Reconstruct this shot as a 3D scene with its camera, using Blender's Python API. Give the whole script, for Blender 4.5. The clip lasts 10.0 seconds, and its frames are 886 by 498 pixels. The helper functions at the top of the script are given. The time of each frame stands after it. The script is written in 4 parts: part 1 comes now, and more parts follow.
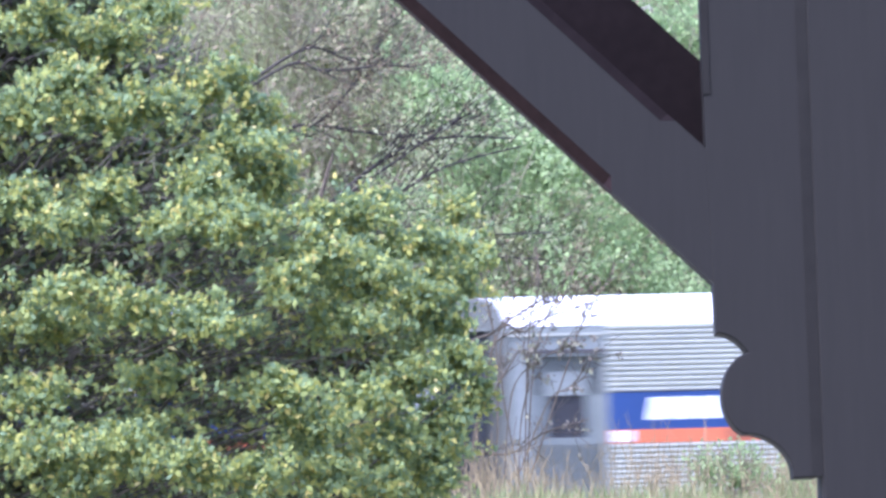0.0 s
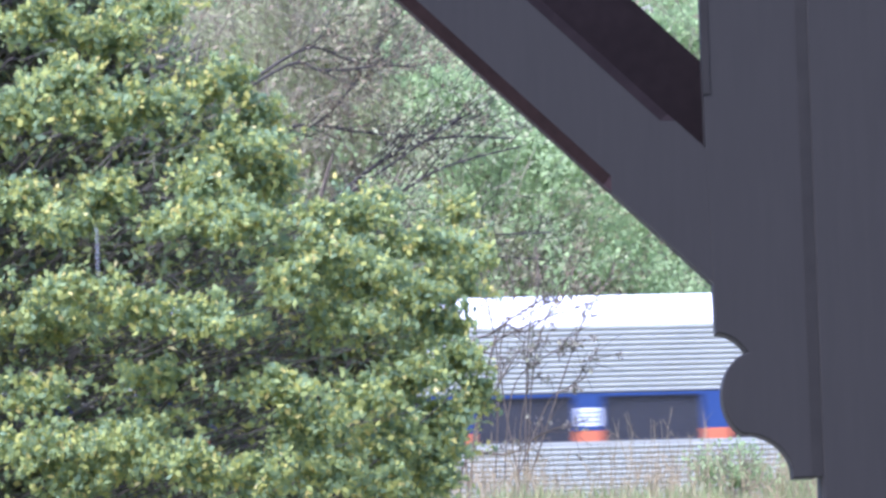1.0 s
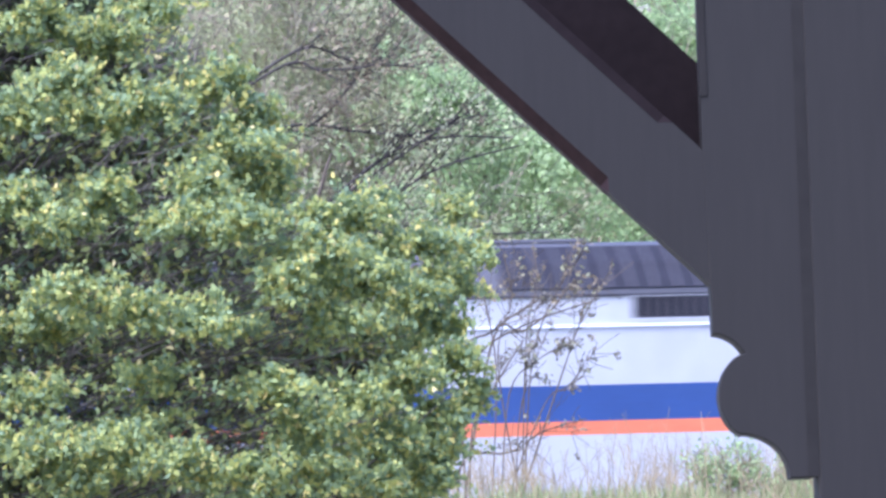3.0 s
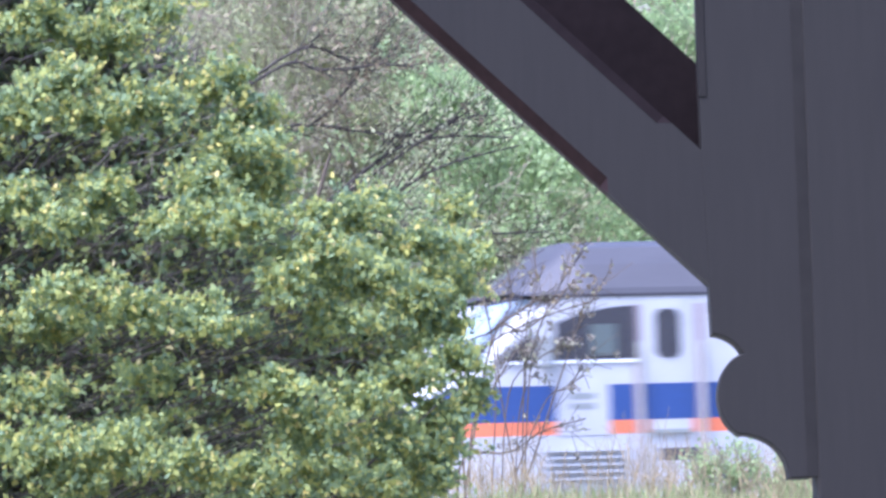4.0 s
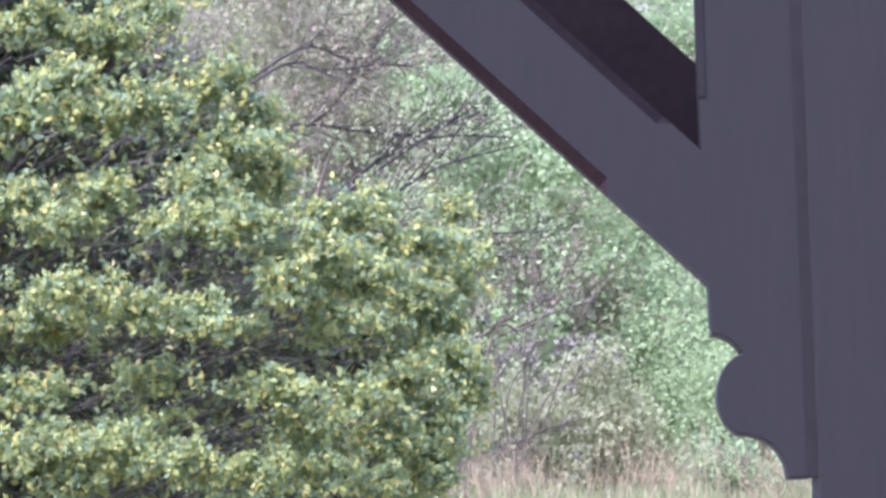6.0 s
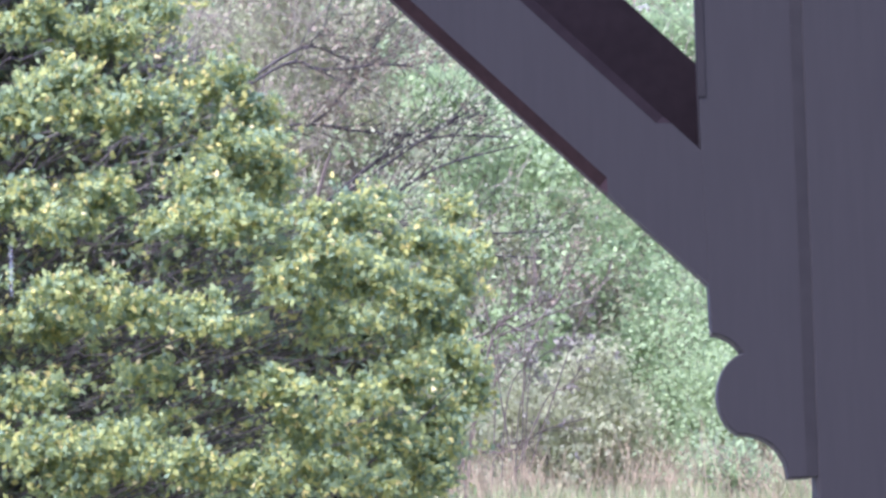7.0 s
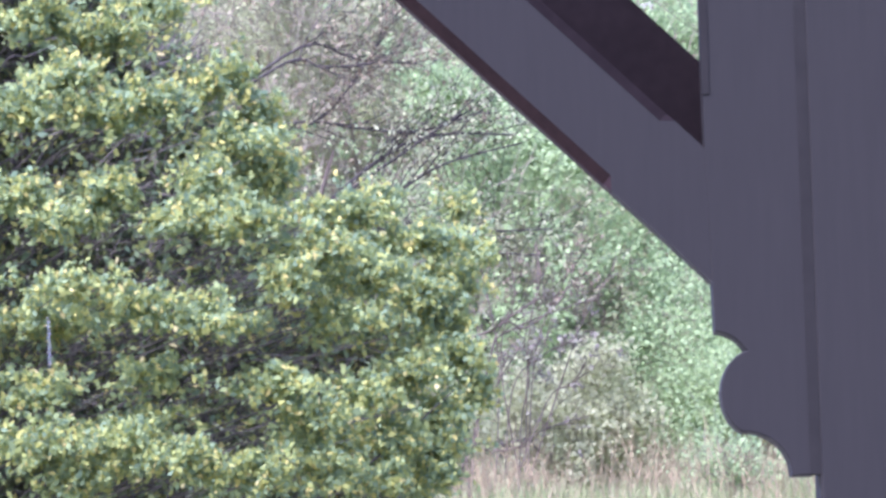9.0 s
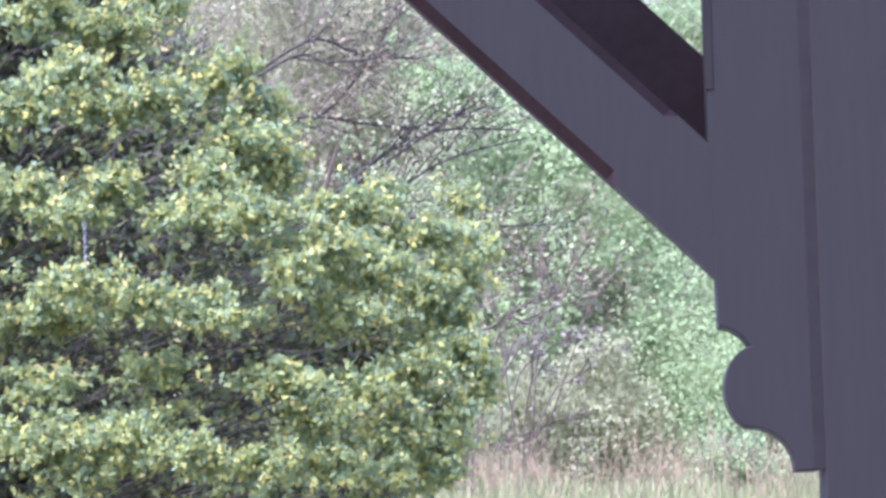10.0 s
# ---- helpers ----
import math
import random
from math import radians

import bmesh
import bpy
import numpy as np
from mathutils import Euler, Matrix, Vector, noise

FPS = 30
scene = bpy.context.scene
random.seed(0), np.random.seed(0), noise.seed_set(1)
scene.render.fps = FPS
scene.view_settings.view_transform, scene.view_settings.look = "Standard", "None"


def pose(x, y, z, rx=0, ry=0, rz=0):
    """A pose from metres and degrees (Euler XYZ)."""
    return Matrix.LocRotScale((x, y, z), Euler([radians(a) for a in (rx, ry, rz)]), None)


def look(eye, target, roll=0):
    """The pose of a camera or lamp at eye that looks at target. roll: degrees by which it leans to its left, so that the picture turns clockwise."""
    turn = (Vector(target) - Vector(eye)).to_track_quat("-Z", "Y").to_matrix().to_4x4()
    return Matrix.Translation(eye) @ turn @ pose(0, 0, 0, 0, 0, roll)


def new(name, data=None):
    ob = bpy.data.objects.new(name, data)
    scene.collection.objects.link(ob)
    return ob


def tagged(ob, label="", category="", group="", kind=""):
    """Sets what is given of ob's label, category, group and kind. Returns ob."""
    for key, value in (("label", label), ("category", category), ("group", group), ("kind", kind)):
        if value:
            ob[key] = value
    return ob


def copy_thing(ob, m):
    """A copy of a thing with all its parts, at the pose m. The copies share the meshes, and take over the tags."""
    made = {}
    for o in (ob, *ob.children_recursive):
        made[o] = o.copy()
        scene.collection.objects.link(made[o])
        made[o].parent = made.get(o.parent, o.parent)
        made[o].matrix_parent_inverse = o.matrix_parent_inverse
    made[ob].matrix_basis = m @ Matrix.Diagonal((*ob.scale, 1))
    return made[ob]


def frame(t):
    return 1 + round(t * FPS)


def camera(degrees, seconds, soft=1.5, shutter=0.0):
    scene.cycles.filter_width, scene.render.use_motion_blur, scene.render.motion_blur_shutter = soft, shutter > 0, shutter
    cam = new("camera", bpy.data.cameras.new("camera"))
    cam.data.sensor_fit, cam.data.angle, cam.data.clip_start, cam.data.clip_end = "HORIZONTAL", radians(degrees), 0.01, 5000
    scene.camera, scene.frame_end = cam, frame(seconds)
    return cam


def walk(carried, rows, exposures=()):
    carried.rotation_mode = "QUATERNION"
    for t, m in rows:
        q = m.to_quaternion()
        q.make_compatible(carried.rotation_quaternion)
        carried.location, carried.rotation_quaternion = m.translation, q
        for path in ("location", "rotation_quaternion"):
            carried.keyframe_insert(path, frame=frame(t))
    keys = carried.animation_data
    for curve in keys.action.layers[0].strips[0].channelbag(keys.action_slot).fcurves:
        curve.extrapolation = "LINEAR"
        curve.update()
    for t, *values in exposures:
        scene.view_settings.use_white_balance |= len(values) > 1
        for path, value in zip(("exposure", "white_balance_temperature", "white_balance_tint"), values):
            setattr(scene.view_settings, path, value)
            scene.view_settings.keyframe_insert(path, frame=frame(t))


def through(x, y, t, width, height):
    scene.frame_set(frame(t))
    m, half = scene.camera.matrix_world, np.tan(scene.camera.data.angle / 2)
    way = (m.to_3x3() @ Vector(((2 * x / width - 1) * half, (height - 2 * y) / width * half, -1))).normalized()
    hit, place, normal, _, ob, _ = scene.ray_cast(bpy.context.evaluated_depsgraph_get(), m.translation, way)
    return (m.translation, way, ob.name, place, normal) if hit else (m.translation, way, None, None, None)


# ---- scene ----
# ------------------------------------------------------------------ camera
cam = camera(5.984, 10.0, soft=3.0, shutter=0.5)


def aim(dx, dy, forward=0.0):
    """Long lens on the platform; dx, dy are small turns in millimetres at 100 m."""
    return look((0, forward, 1.6), (dx * -0.00667, 100, 6.96 + dy * 0.00667), -2.0)


walk(cam, [(0.0, aim(5, 2, 0.10)), (1.0, aim(5, 2, 0.10)), (1.5, aim(4.5, 2, 0.09)), (2.0, aim(3, 1.2, 0.07)),
           (2.5, aim(2.0, 1, 0.05)), (4.0, aim(0.5, 0.5, 0.01)), (5.0, aim(0, 0)), (7.0, aim(0, 0)), (7.5, aim(0, 0)),
           (8.0, aim(2.5, 0)), (8.5, aim(4.5, -1.5)), (9.0, aim(6.5, -4)), (9.5, aim(9.5, -8)), (10.0, aim(13.5, -12.5))],
     exposures=[(0.0, 1.75, 5010, 30), (4.5, 1.78, 5010, 31), (5.0, 1.86, 5100, 39), (7.5, 1.95, 5040, 42), (10.0, 2.06, 5030, 42)])


# ------------------------------------------------------------------ light
world = bpy.data.worlds.new("sky")
scene.world = world
world.use_nodes = True
nt = world.node_tree
sky = nt.nodes.new("ShaderNodeTexSky")
sky.sky_type, sky.sun_disc = "NISHITA", False
sky.sun_elevation, sky.sun_rotation = radians(60), radians(224)
sky.dust_density, sky.air_density = 4.0, 1.0
nt.links.new(sky.outputs[0], nt.nodes["Background"].inputs[0])
nt.nodes["Background"].inputs[1].default_value = 0.15
sun_data = bpy.data.lights.new("sun", "SUN")
sun_data.energy, sun_data.angle, sun_data.color = 2.1, radians(20), (1.0, 0.98, 0.94)
sun = new("sun", sun_data)
az, el = radians(224), radians(60)
sun.matrix_world = look((math.sin(az) * math.cos(el) * 50, math.cos(az) * math.cos(el) * 50, math.sin(el) * 50), (0, 0, 0))


# ------------------------------------------------------------------ materials
def material(name, base, rough=0.6, metal=0.0, scale=6.0, amount=0.2, bump=0.0, fine=60.0, spec=0.5, grain=1.0):
    """A painted or bare surface with broad stains, fine grain and a little relief."""
    m = bpy.data.materials.new(name)
    m.use_nodes = True
    t = m.node_tree
    b = t.nodes["Principled BSDF"]
    b.inputs["Roughness"].default_value, b.inputs["Metallic"].default_value = rough, metal
    b.inputs["Specular IOR Level"].default_value = spec
    co = t.nodes.new("ShaderNodeTexCoord")
    n1, n2 = t.nodes.new("ShaderNodeTexNoise"), t.nodes.new("ShaderNodeTexNoise")
    n1.inputs["Scale"].default_value, n2.inputs["Scale"].default_value = scale, fine
    n1.inputs["Detail"].default_value = 5
    mp = t.nodes.new("ShaderNodeMapping")
    mp.inputs["Scale"].default_value = (1, 1, grain)
    t.links.new(co.outputs["Object"], mp.inputs["Vector"])
    t.links.new(mp.outputs[0], n1.inputs["Vector"])
    t.links.new(mp.outputs[0], n2.inputs["Vector"])
    add = t.nodes.new("ShaderNodeMath")
    add.operation = "ADD"
    t.links.new(n1.outputs["Fac"], add.inputs[0])
    t.links.new(n2.outputs["Fac"], add.inputs[1])
    ramp = t.nodes.new("ShaderNodeMapRange")
    ramp.inputs["From Min"].default_value, ramp.inputs["From Max"].default_value = 0.6, 1.4
    t.links.new(add.outputs[0], ramp.inputs["Value"])
    mix = t.nodes.new("ShaderNodeMix")
    mix.data_type = "RGBA"
    mix.inputs["A"].default_value = (*[c * (1 - amount) for c in base], 1)
    mix.inputs["B"].default_value = (*[min(1, c * (1 + amount)) for c in base], 1)
    t.links.new(ramp.outputs[0], mix.inputs["Factor"])
    t.links.new(mix.outputs["Result"], b.inputs["Base Color"])
    if bump:
        bp = t.nodes.new("ShaderNodeBump")
        bp.inputs["Strength"].default_value, bp.inputs["Distance"].default_value = bump, 0.02
        t.links.new(add.outputs[0], bp.inputs["Height"])
        t.links.new(bp.outputs[0], b.inputs["Normal"])
    return m


def leaf_material(name, stops, rough=0.45, through=0.35, spec=0.5):
    """Foliage: every leaf takes its own tone from the ramp; light passes through."""
    m = bpy.data.materials.new(name)
    m.use_nodes = True
    t = m.node_tree
    b, out = t.nodes["Principled BSDF"], t.nodes["Material Output"]
    b.inputs["Roughness"].default_value = rough
    b.inputs["Specular IOR Level"].default_value = spec
    geo = t.nodes.new("ShaderNodeNewGeometry")
    ramp = t.nodes.new("ShaderNodeValToRGB")
    el = ramp.color_ramp.elements
    while len(el) < len(stops):
        el.new(0.5)
    for e, (p, c) in zip(el, stops):
        e.position, e.color = p, (*c, 1)
    t.links.new(geo.outputs["Random Per Island"], ramp.inputs[0])
    t.links.new(ramp.outputs[0], b.inputs["Base Color"])
    tr = t.nodes.new("ShaderNodeBsdfTranslucent")
    t.links.new(ramp.outputs[0], tr.inputs["Color"])
    mix = t.nodes.new("ShaderNodeMixShader")
    mix.inputs[0].default_value = through
    t.links.new(b.outputs[0], mix.inputs[1])
    t.links.new(tr.outputs[0], mix.inputs[2])
    t.links.new(mix.outputs[0], out.inputs["Surface"])
    return m


def glass_material(name, tint, alpha):
    """Tinted window glass: glossy skin over a partly clear pane."""
    m = bpy.data.materials.new(name)
    m.use_nodes = True
    t = m.node_tree
    b, out = t.nodes["Principled BSDF"], t.nodes["Material Output"]
    b.inputs["Base Color"].default_value, b.inputs["Roughness"].default_value = (*tint, 1), 0.08
    tr = t.nodes.new("ShaderNodeBsdfTransparent")
    mix = t.nodes.new("ShaderNodeMixShader")
    mix.inputs[0].default_value = alpha
    t.links.new(tr.outputs[0], mix.inputs[1])
    t.links.new(b.outputs[0], mix.inputs[2])
    t.links.new(mix.outputs[0], out.inputs["Surface"])
    return m


# very dark base: the shade of the unbuilt canopy is in the paint colour
PAINT = material("shaded_grey_purple_paint", (0.0200, 0.0186, 0.0157), 0.65, 0, 5, 0.1, 0.03, 90, 0.14, 0.08)
PAINT_RED_BROWN = material("red_brown_edge", (0.026, 0.0150, 0.0135), 0.7, 0, 9, 0.3, 0.05, 60, 0.1)
# roof shade on the rear brace is put into this dark brown
TIMBER_DARK = material("shade_dark_brown_timber", (0.0105, 0.0076, 0.0072), 0.9, 0, 6, 0.3, 0.05, 40, 0.05)
STEEL = material("ribbed_stainless_steel", (0.465, 0.468, 0.385), 0.42, 0.45, 1.2, 0.1, 0, 14)
STEEL_DULL = material("dull_grey_end_panel", (0.25, 0.268, 0.24), 0.5, 0.3, 1.5, 0.12, 0, 20)
ROOF_WHITE = material("bright_roof_sheet", (0.82, 0.82, 0.84), 0.45, 0.1, 0.8, 0.06, 0, 10)
GROOVE = material("shade_dark_joint_paint", (0.0176, 0.0162, 0.0138), 0.7, 0, 3, 0.2, 0, 25, 0.1)
BLUE = material("blue_paint", (0.022, 0.053, 0.165), 0.4, 0, 1.5, 0.14, 0, 25)
ORANGE = material("orange_paint", (0.55, 0.15, 0.06), 0.45, 0, 2.0, 0.16, 0, 25)
WHITE = material("white_paint", (0.375, 0.385, 0.375), 0.4, 0, 0.9, 0.1, 0, 9, 0.5, 0.35)
LOGO = material("white_sign_film", (0.72, 0.76, 0.82), 0.4, 0, 6, 0.15, 0, 30)
YELLOW = material("ochre_sign_film", (0.36, 0.27, 0.12), 0.5, 0, 8, 0.3, 0, 30)
RED_SIGN = material("red_sign_film", (0.42, 0.36, 0.32), 0.5, 0, 8, 0.2, 0, 30)
RUST = material("rusty_orange_stain", (0.30, 0.10, 0.05), 0.8, 0, 5, 0.4, 0, 30)
RUST_DULL = material("rust_brown_plate", (0.12, 0.075, 0.06), 0.8, 0, 3, 0.4, 0, 30)
LOCO_ROOF = material("slate_grey_roof", (0.047, 0.047, 0.049), 0.6, 0.0, 1.2, 0.16, 0, 20)
BLACK = material("black_rubber", (0.025, 0.025, 0.03), 0.75, 0, 3, 0.3, 0.2, 30)
UNDER = material("dusty_underframe", (0.06, 0.055, 0.055), 0.8, 0, 2, 0.3, 0.2, 20)
END_GREY = material("dusty_blue_grey_end", (0.075, 0.082, 0.092), 0.7, 0, 2, 0.3, 0.1, 20)
END_WALL = material("dusty_grey_end_wall", (0.105, 0.112, 0.095), 0.65, 0, 2, 0.25, 0.1, 20)
RECESS = material("pinkish_grey_recess", (0.25, 0.205, 0.20), 0.6, 0, 2, 0.15, 0, 20)
# grey darkened for shade: recessed coach doors, locomotive rear corners
SHADED_GREY = material("shaded_grey_paint", (0.17, 0.188, 0.17), 0.5, 0.1, 1.5, 0.15, 0, 20)
GRILLE = material("dark_grille", (0.016, 0.016, 0.021), 0.75, 0, 3, 0.3, 0, 30, 0.2)
SEAT = material("dim_blue_interior", (0.08, 0.09, 0.12), 0.8, 0, 2, 0.4, 0, 10)
GLASS = glass_material("dark_tinted_glass", (0.05, 0.052, 0.058), 0.72)
# lighter green-grey tint paints the reflection in the sliding pane
SIDE_PANE = glass_material("green_grey_reflection_glass", (0.10, 0.125, 0.115), 0.9)
# the sky's reflection is put into this pale tint
SCREEN = glass_material("sky_pale_windscreen_glass", (0.27, 0.335, 0.38), 0.94)
RAIL = material("worn_rail_steel", (0.2, 0.16, 0.14), 0.4, 0.7, 2, 0.3, 0, 30)
BALLAST = material("grey_ballast_stone", (0.2, 0.19, 0.18), 0.9, 0, 8, 0.4, 0.6, 40)
SLEEPER = material("old_timber_sleeper", (0.09, 0.07, 0.055), 0.9, 0, 4, 0.3, 0.4, 30)
EARTH = material("grass_and_leaf_litter", (0.175, 0.168, 0.112), 0.95, 0, 0.5, 0.45, 0.6, 6)
BARK = material("grey_brown_bark", (0.21, 0.183, 0.122), 0.9, 0, 6, 0.35, 0.5, 50, 0.1)
BARK_DARK = material("dark_wet_bark", (0.05, 0.044, 0.036), 0.85, 0, 6, 0.35, 0.5, 50, 0.1)
# bark toned down for the shade inside the leafy crown
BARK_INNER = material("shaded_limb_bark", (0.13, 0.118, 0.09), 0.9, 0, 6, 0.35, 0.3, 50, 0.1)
TWIG_DARK = material("grey_brown_twig", (0.10, 0.082, 0.058), 0.9, 0, 3, 0.3, 0, 30, 0.1)
TWIG = material("pinkish_dry_twig", (0.255, 0.205, 0.11), 0.9, 0, 3, 0.35, 0, 30, 0.1)
LAMP_RED = bpy.data.materials.new("red_marker_glow")
LAMP_RED.use_nodes = True
LAMP_RED.node_tree.nodes["Principled BSDF"].inputs["Base Color"].default_value = (0.8, 0.05, 0.04, 1)
LAMP_RED.node_tree.nodes["Principled BSDF"].inputs["Emission Color"].default_value = (1.0, 0.08, 0.07, 1)
LAMP_RED.node_tree.nodes["Principled BSDF"].inputs["Emission Strength"].default_value = 1.6
WATER = glass_material("falling_water", (0.75, 0.78, 0.82), 0.55)
WATER_SOFT = glass_material("blurred_water", (0.60, 0.59, 0.62), 0.02)

# the last two tones paint highlights on a few random leaves
LEAF_NEAR = leaf_material("spring_leaves_with_highlights", [
    (0.0, (0.195, 0.27, 0.15)), (0.4, (0.265, 0.335, 0.14)), (0.75, (0.355, 0.40, 0.122)),
    (0.94, (0.47, 0.455, 0.12)), (0.985, (0.68, 0.58, 0.19)), (1.0, (0.78, 0.69, 0.32))], 0.6, 0.45, 0.06)
# young greens made paler and greyer, with the haze in their colour
LEAF_FAR = leaf_material("hazy_woodland_leaves", [
    (0.0, (0.365, 0.375, 0.22)), (0.4, (0.42, 0.44, 0.24)), (0.8, (0.465, 0.49, 0.258)), (1.0, (0.505, 0.53, 0.28))], 0.85, 0.5, 0.05)
LEAF_BRIGHT = leaf_material("fresh_bright_leaves", [
    (0.0, (0.265, 0.335, 0.158)), (0.5, (0.335, 0.435, 0.195)), (1.0, (0.425, 0.535, 0.238))], 0.8, 0.5, 0.06)
LEAF_RED = leaf_material("reddish_budding_leaves", [
    (0.0, (0.185, 0.15, 0.09)), (0.6, (0.26, 0.215, 0.13)), (1.0, (0.33, 0.34, 0.175))], 0.7, 0.35, 0.1)
LEAF_DRY = leaf_material("withered_grey_brown_leaves", [
    (0.0, (0.15, 0.13, 0.10)), (0.6, (0.24, 0.22, 0.16)), (1.0, (0.30, 0.31, 0.18))], 0.7, 0.3, 0.15)
GRASS = leaf_material("mixed_green_and_dry_grass", [
    (0.0, (0.17, 0.22, 0.075)), (0.45, (0.265, 0.305, 0.11)), (0.78, (0.33, 0.335, 0.14)),
    (0.92, (0.36, 0.285, 0.16)), (1.0, (0.41, 0.32, 0.19))], 0.7, 0.35)
# ------------------------------------------------------------------ mesh helpers
class Shape:
    """Gathers plain polygons with a material slot each."""

    def __init__(self):
        self.v, self.f, self.m = [], [], []

    def poly(self, pts, mat=0):
        i = len(self.v)
        self.v += [tuple(p) for p in pts]
        self.f.append(tuple(range(i, i + len(pts))))
        self.m.append(mat)
        return self

    def box(self, x0, x1, y0, y1, z0, z1, mat=0, b=0.0):
        """A block; with b its long edges are chamfered."""
        if b <= 0:
            ring = [(y0, z0), (y1, z0), (y1, z1), (y0, z1)]
        else:
            ring = [(y0 + b, z0), (y1 - b, z0), (y1, z0 + b), (y1, z1 - b), (y1 - b, z1), (y0 + b, z1), (y0, z1 - b), (y0, z0 + b)]
        return self.prism_x(ring, x0, x1, mat)

    def prism_x(self, ring, x0, x1, mat=0):
        """A closed outline in y, z drawn out along x."""
        n, i = len(ring), len(self.v)
        self.v += [(x0, *p) for p in ring] + [(x1, *p) for p in ring]
        for k in range(n):
            self.f.append((i + k, i + (k + 1) % n, i + n + (k + 1) % n, i + n + k))
        self.f += [tuple(range(i, i + n))[::-1], tuple(range(i + n, i + 2 * n))]
        self.m += [mat] * (n + 2)
        return self

    def prism_y(self, ring, y0, y1, mat=0):
        """A closed outline in x, z drawn out along y."""
        n, i = len(ring), len(self.v)
        self.v += [(p[0], y0, p[1]) for p in ring] + [(p[0], y1, p[1]) for p in ring]
        for k in range(n):
            self.f.append((i + k, i + (k + 1) % n, i + n + (k + 1) % n, i + n + k))
        self.f += [tuple(range(i, i + n))[::-1], tuple(range(i + n, i + 2 * n))]
        self.m += [mat] * (n + 2)
        return self

    def cylinder_y(self, x, z, r, y0, y1, mat=0, n=20):
        return self.prism_y([(x + r * math.cos(a * 2 * math.pi / n), z + r * math.sin(a * 2 * math.pi / n)) for a in range(n)], y0, y1, mat)

    def tube(self, pts, radii, mat=0, n=5):
        """A tapered limb along pts."""
        base = len(self.v)
        for k, p in enumerate(pts):
            p = Vector(p)
            d = (Vector(pts[min(k + 1, len(pts) - 1)]) - Vector(pts[max(k - 1, 0)])).normalized()
            s = d.cross(Vector((0.31, 0.17, 0.93))).normalized()
            w = d.cross(s)
            for a in range(n):
                an = a * 2 * math.pi / n
                self.v.append(tuple(p + (s * math.cos(an) + w * math.sin(an)) * radii[k]))
        for k in range(len(pts) - 1):
            for a in range(n):
                b = base + k * n
                self.f.append((b + a, b + (a + 1) % n, b + n + (a + 1) % n, b + n + a))
                self.m.append(mat)
        return self

    def mesh(self, name, mats, smooth=False):
        me = bpy.data.meshes.new(name)
        me.from_pydata(self.v, [], self.f)
        for m in mats:
            me.materials.append(m)
        if len(mats) > 1:
            me.polygons.foreach_set("material_index", self.m)
        bm = bmesh.new()
        bm.from_mesh(me)
        bmesh.ops.recalc_face_normals(bm, faces=bm.faces)
        bm.to_mesh(me)
        bm.free()
        if smooth:
            me.polygons.foreach_set("use_smooth", [True] * len(me.polygons))
        me.update()
        return me


def part(name, shape, mats, parent=None, label="", smooth=False):
    """One mesh object, under a thing or a part."""
    mats = mats if isinstance(mats, (list, tuple)) else [mats]
    data = shape.mesh(name, mats, smooth) if isinstance(shape, Shape) else shape
    ob = new(name, data)
    if parent:
        ob.parent = parent
    return tagged(ob, label)


def triangles_mesh(name, centre, along, side, mat):
    """Small far leaves: one three-cornered piece for each row of the arrays."""
    n = len(centre)
    v = np.stack([centre - along * 0.8 - side * 1.2, centre - along * 0.6 + side * 1.4, centre + along], 1).reshape(-1, 3)
    me = bpy.data.meshes.new(name)
    me.vertices.add(3 * n)
    me.vertices.foreach_set("co", v.astype(np.float32).ravel())
    me.loops.add(3 * n)
    me.loops.foreach_set("vertex_index", np.arange(3 * n, dtype=np.int32))
    me.polygons.add(n)
    me.polygons.foreach_set("loop_start", np.arange(0, 3 * n, 3, dtype=np.int32))
    me.materials.append(mat)
    me.update(calc_edges=True)
    return me


def quads_mesh(name, centre, along, side, mats, index=None):
    """Leaves or blades: one folded four-cornered piece for each row of the arrays."""
    n = len(centre)
    nrm = np.cross(along, side)
    nrm /= np.linalg.norm(nrm, axis=1, keepdims=True) + 1e-9
    fold = nrm * np.linalg.norm(side, axis=1, keepdims=True) * 0.35
    v = np.stack([centre - along, centre + side + fold, centre + along, centre - side + fold], 1).reshape(-1, 3)
    me = bpy.data.meshes.new(name)
    me.vertices.add(4 * n)
    me.vertices.foreach_set("co", v.astype(np.float32).ravel())
    me.loops.add(4 * n)
    me.loops.foreach_set("vertex_index", np.arange(4 * n, dtype=np.int32))
    me.polygons.add(n)
    me.polygons.foreach_set("loop_start", np.arange(0, 4 * n, 4, dtype=np.int32))
    for m in mats:
        me.materials.append(m)
    if index is not None:
        me.polygons.foreach_set("material_index", index.astype(np.int32))
    me.update(calc_edges=True)
    return me


def unit(a):
    return a / (np.linalg.norm(a, axis=1, keepdims=True) + 1e-9)


def leaves_at(rng, centre, size, droop=0.3, spread=1.0, wide=0.28):
    """Directions and widths for leaves at the given centres."""
    n = len(centre)
    along = rng.normal(size=(n, 3)) * spread
    along[:, 2] -= droop
    along = unit(along)
    side = unit(np.cross(along, rng.normal(size=(n, 3))))
    s = size * rng.uniform(0.6, 1.3, (n, 1))
    return along * s * 0.5, side * s * wide
# ------------------------------------------------------------------ ground and track
TRACK = radians(16)
ALONG, ACROSS = Vector((math.cos(TRACK), math.sin(TRACK), 0)), Vector((-math.sin(TRACK), math.cos(TRACK), 0))
TRACK_AT, RAIL_Z = Vector((1.018, 103.861, 0)), 2.5


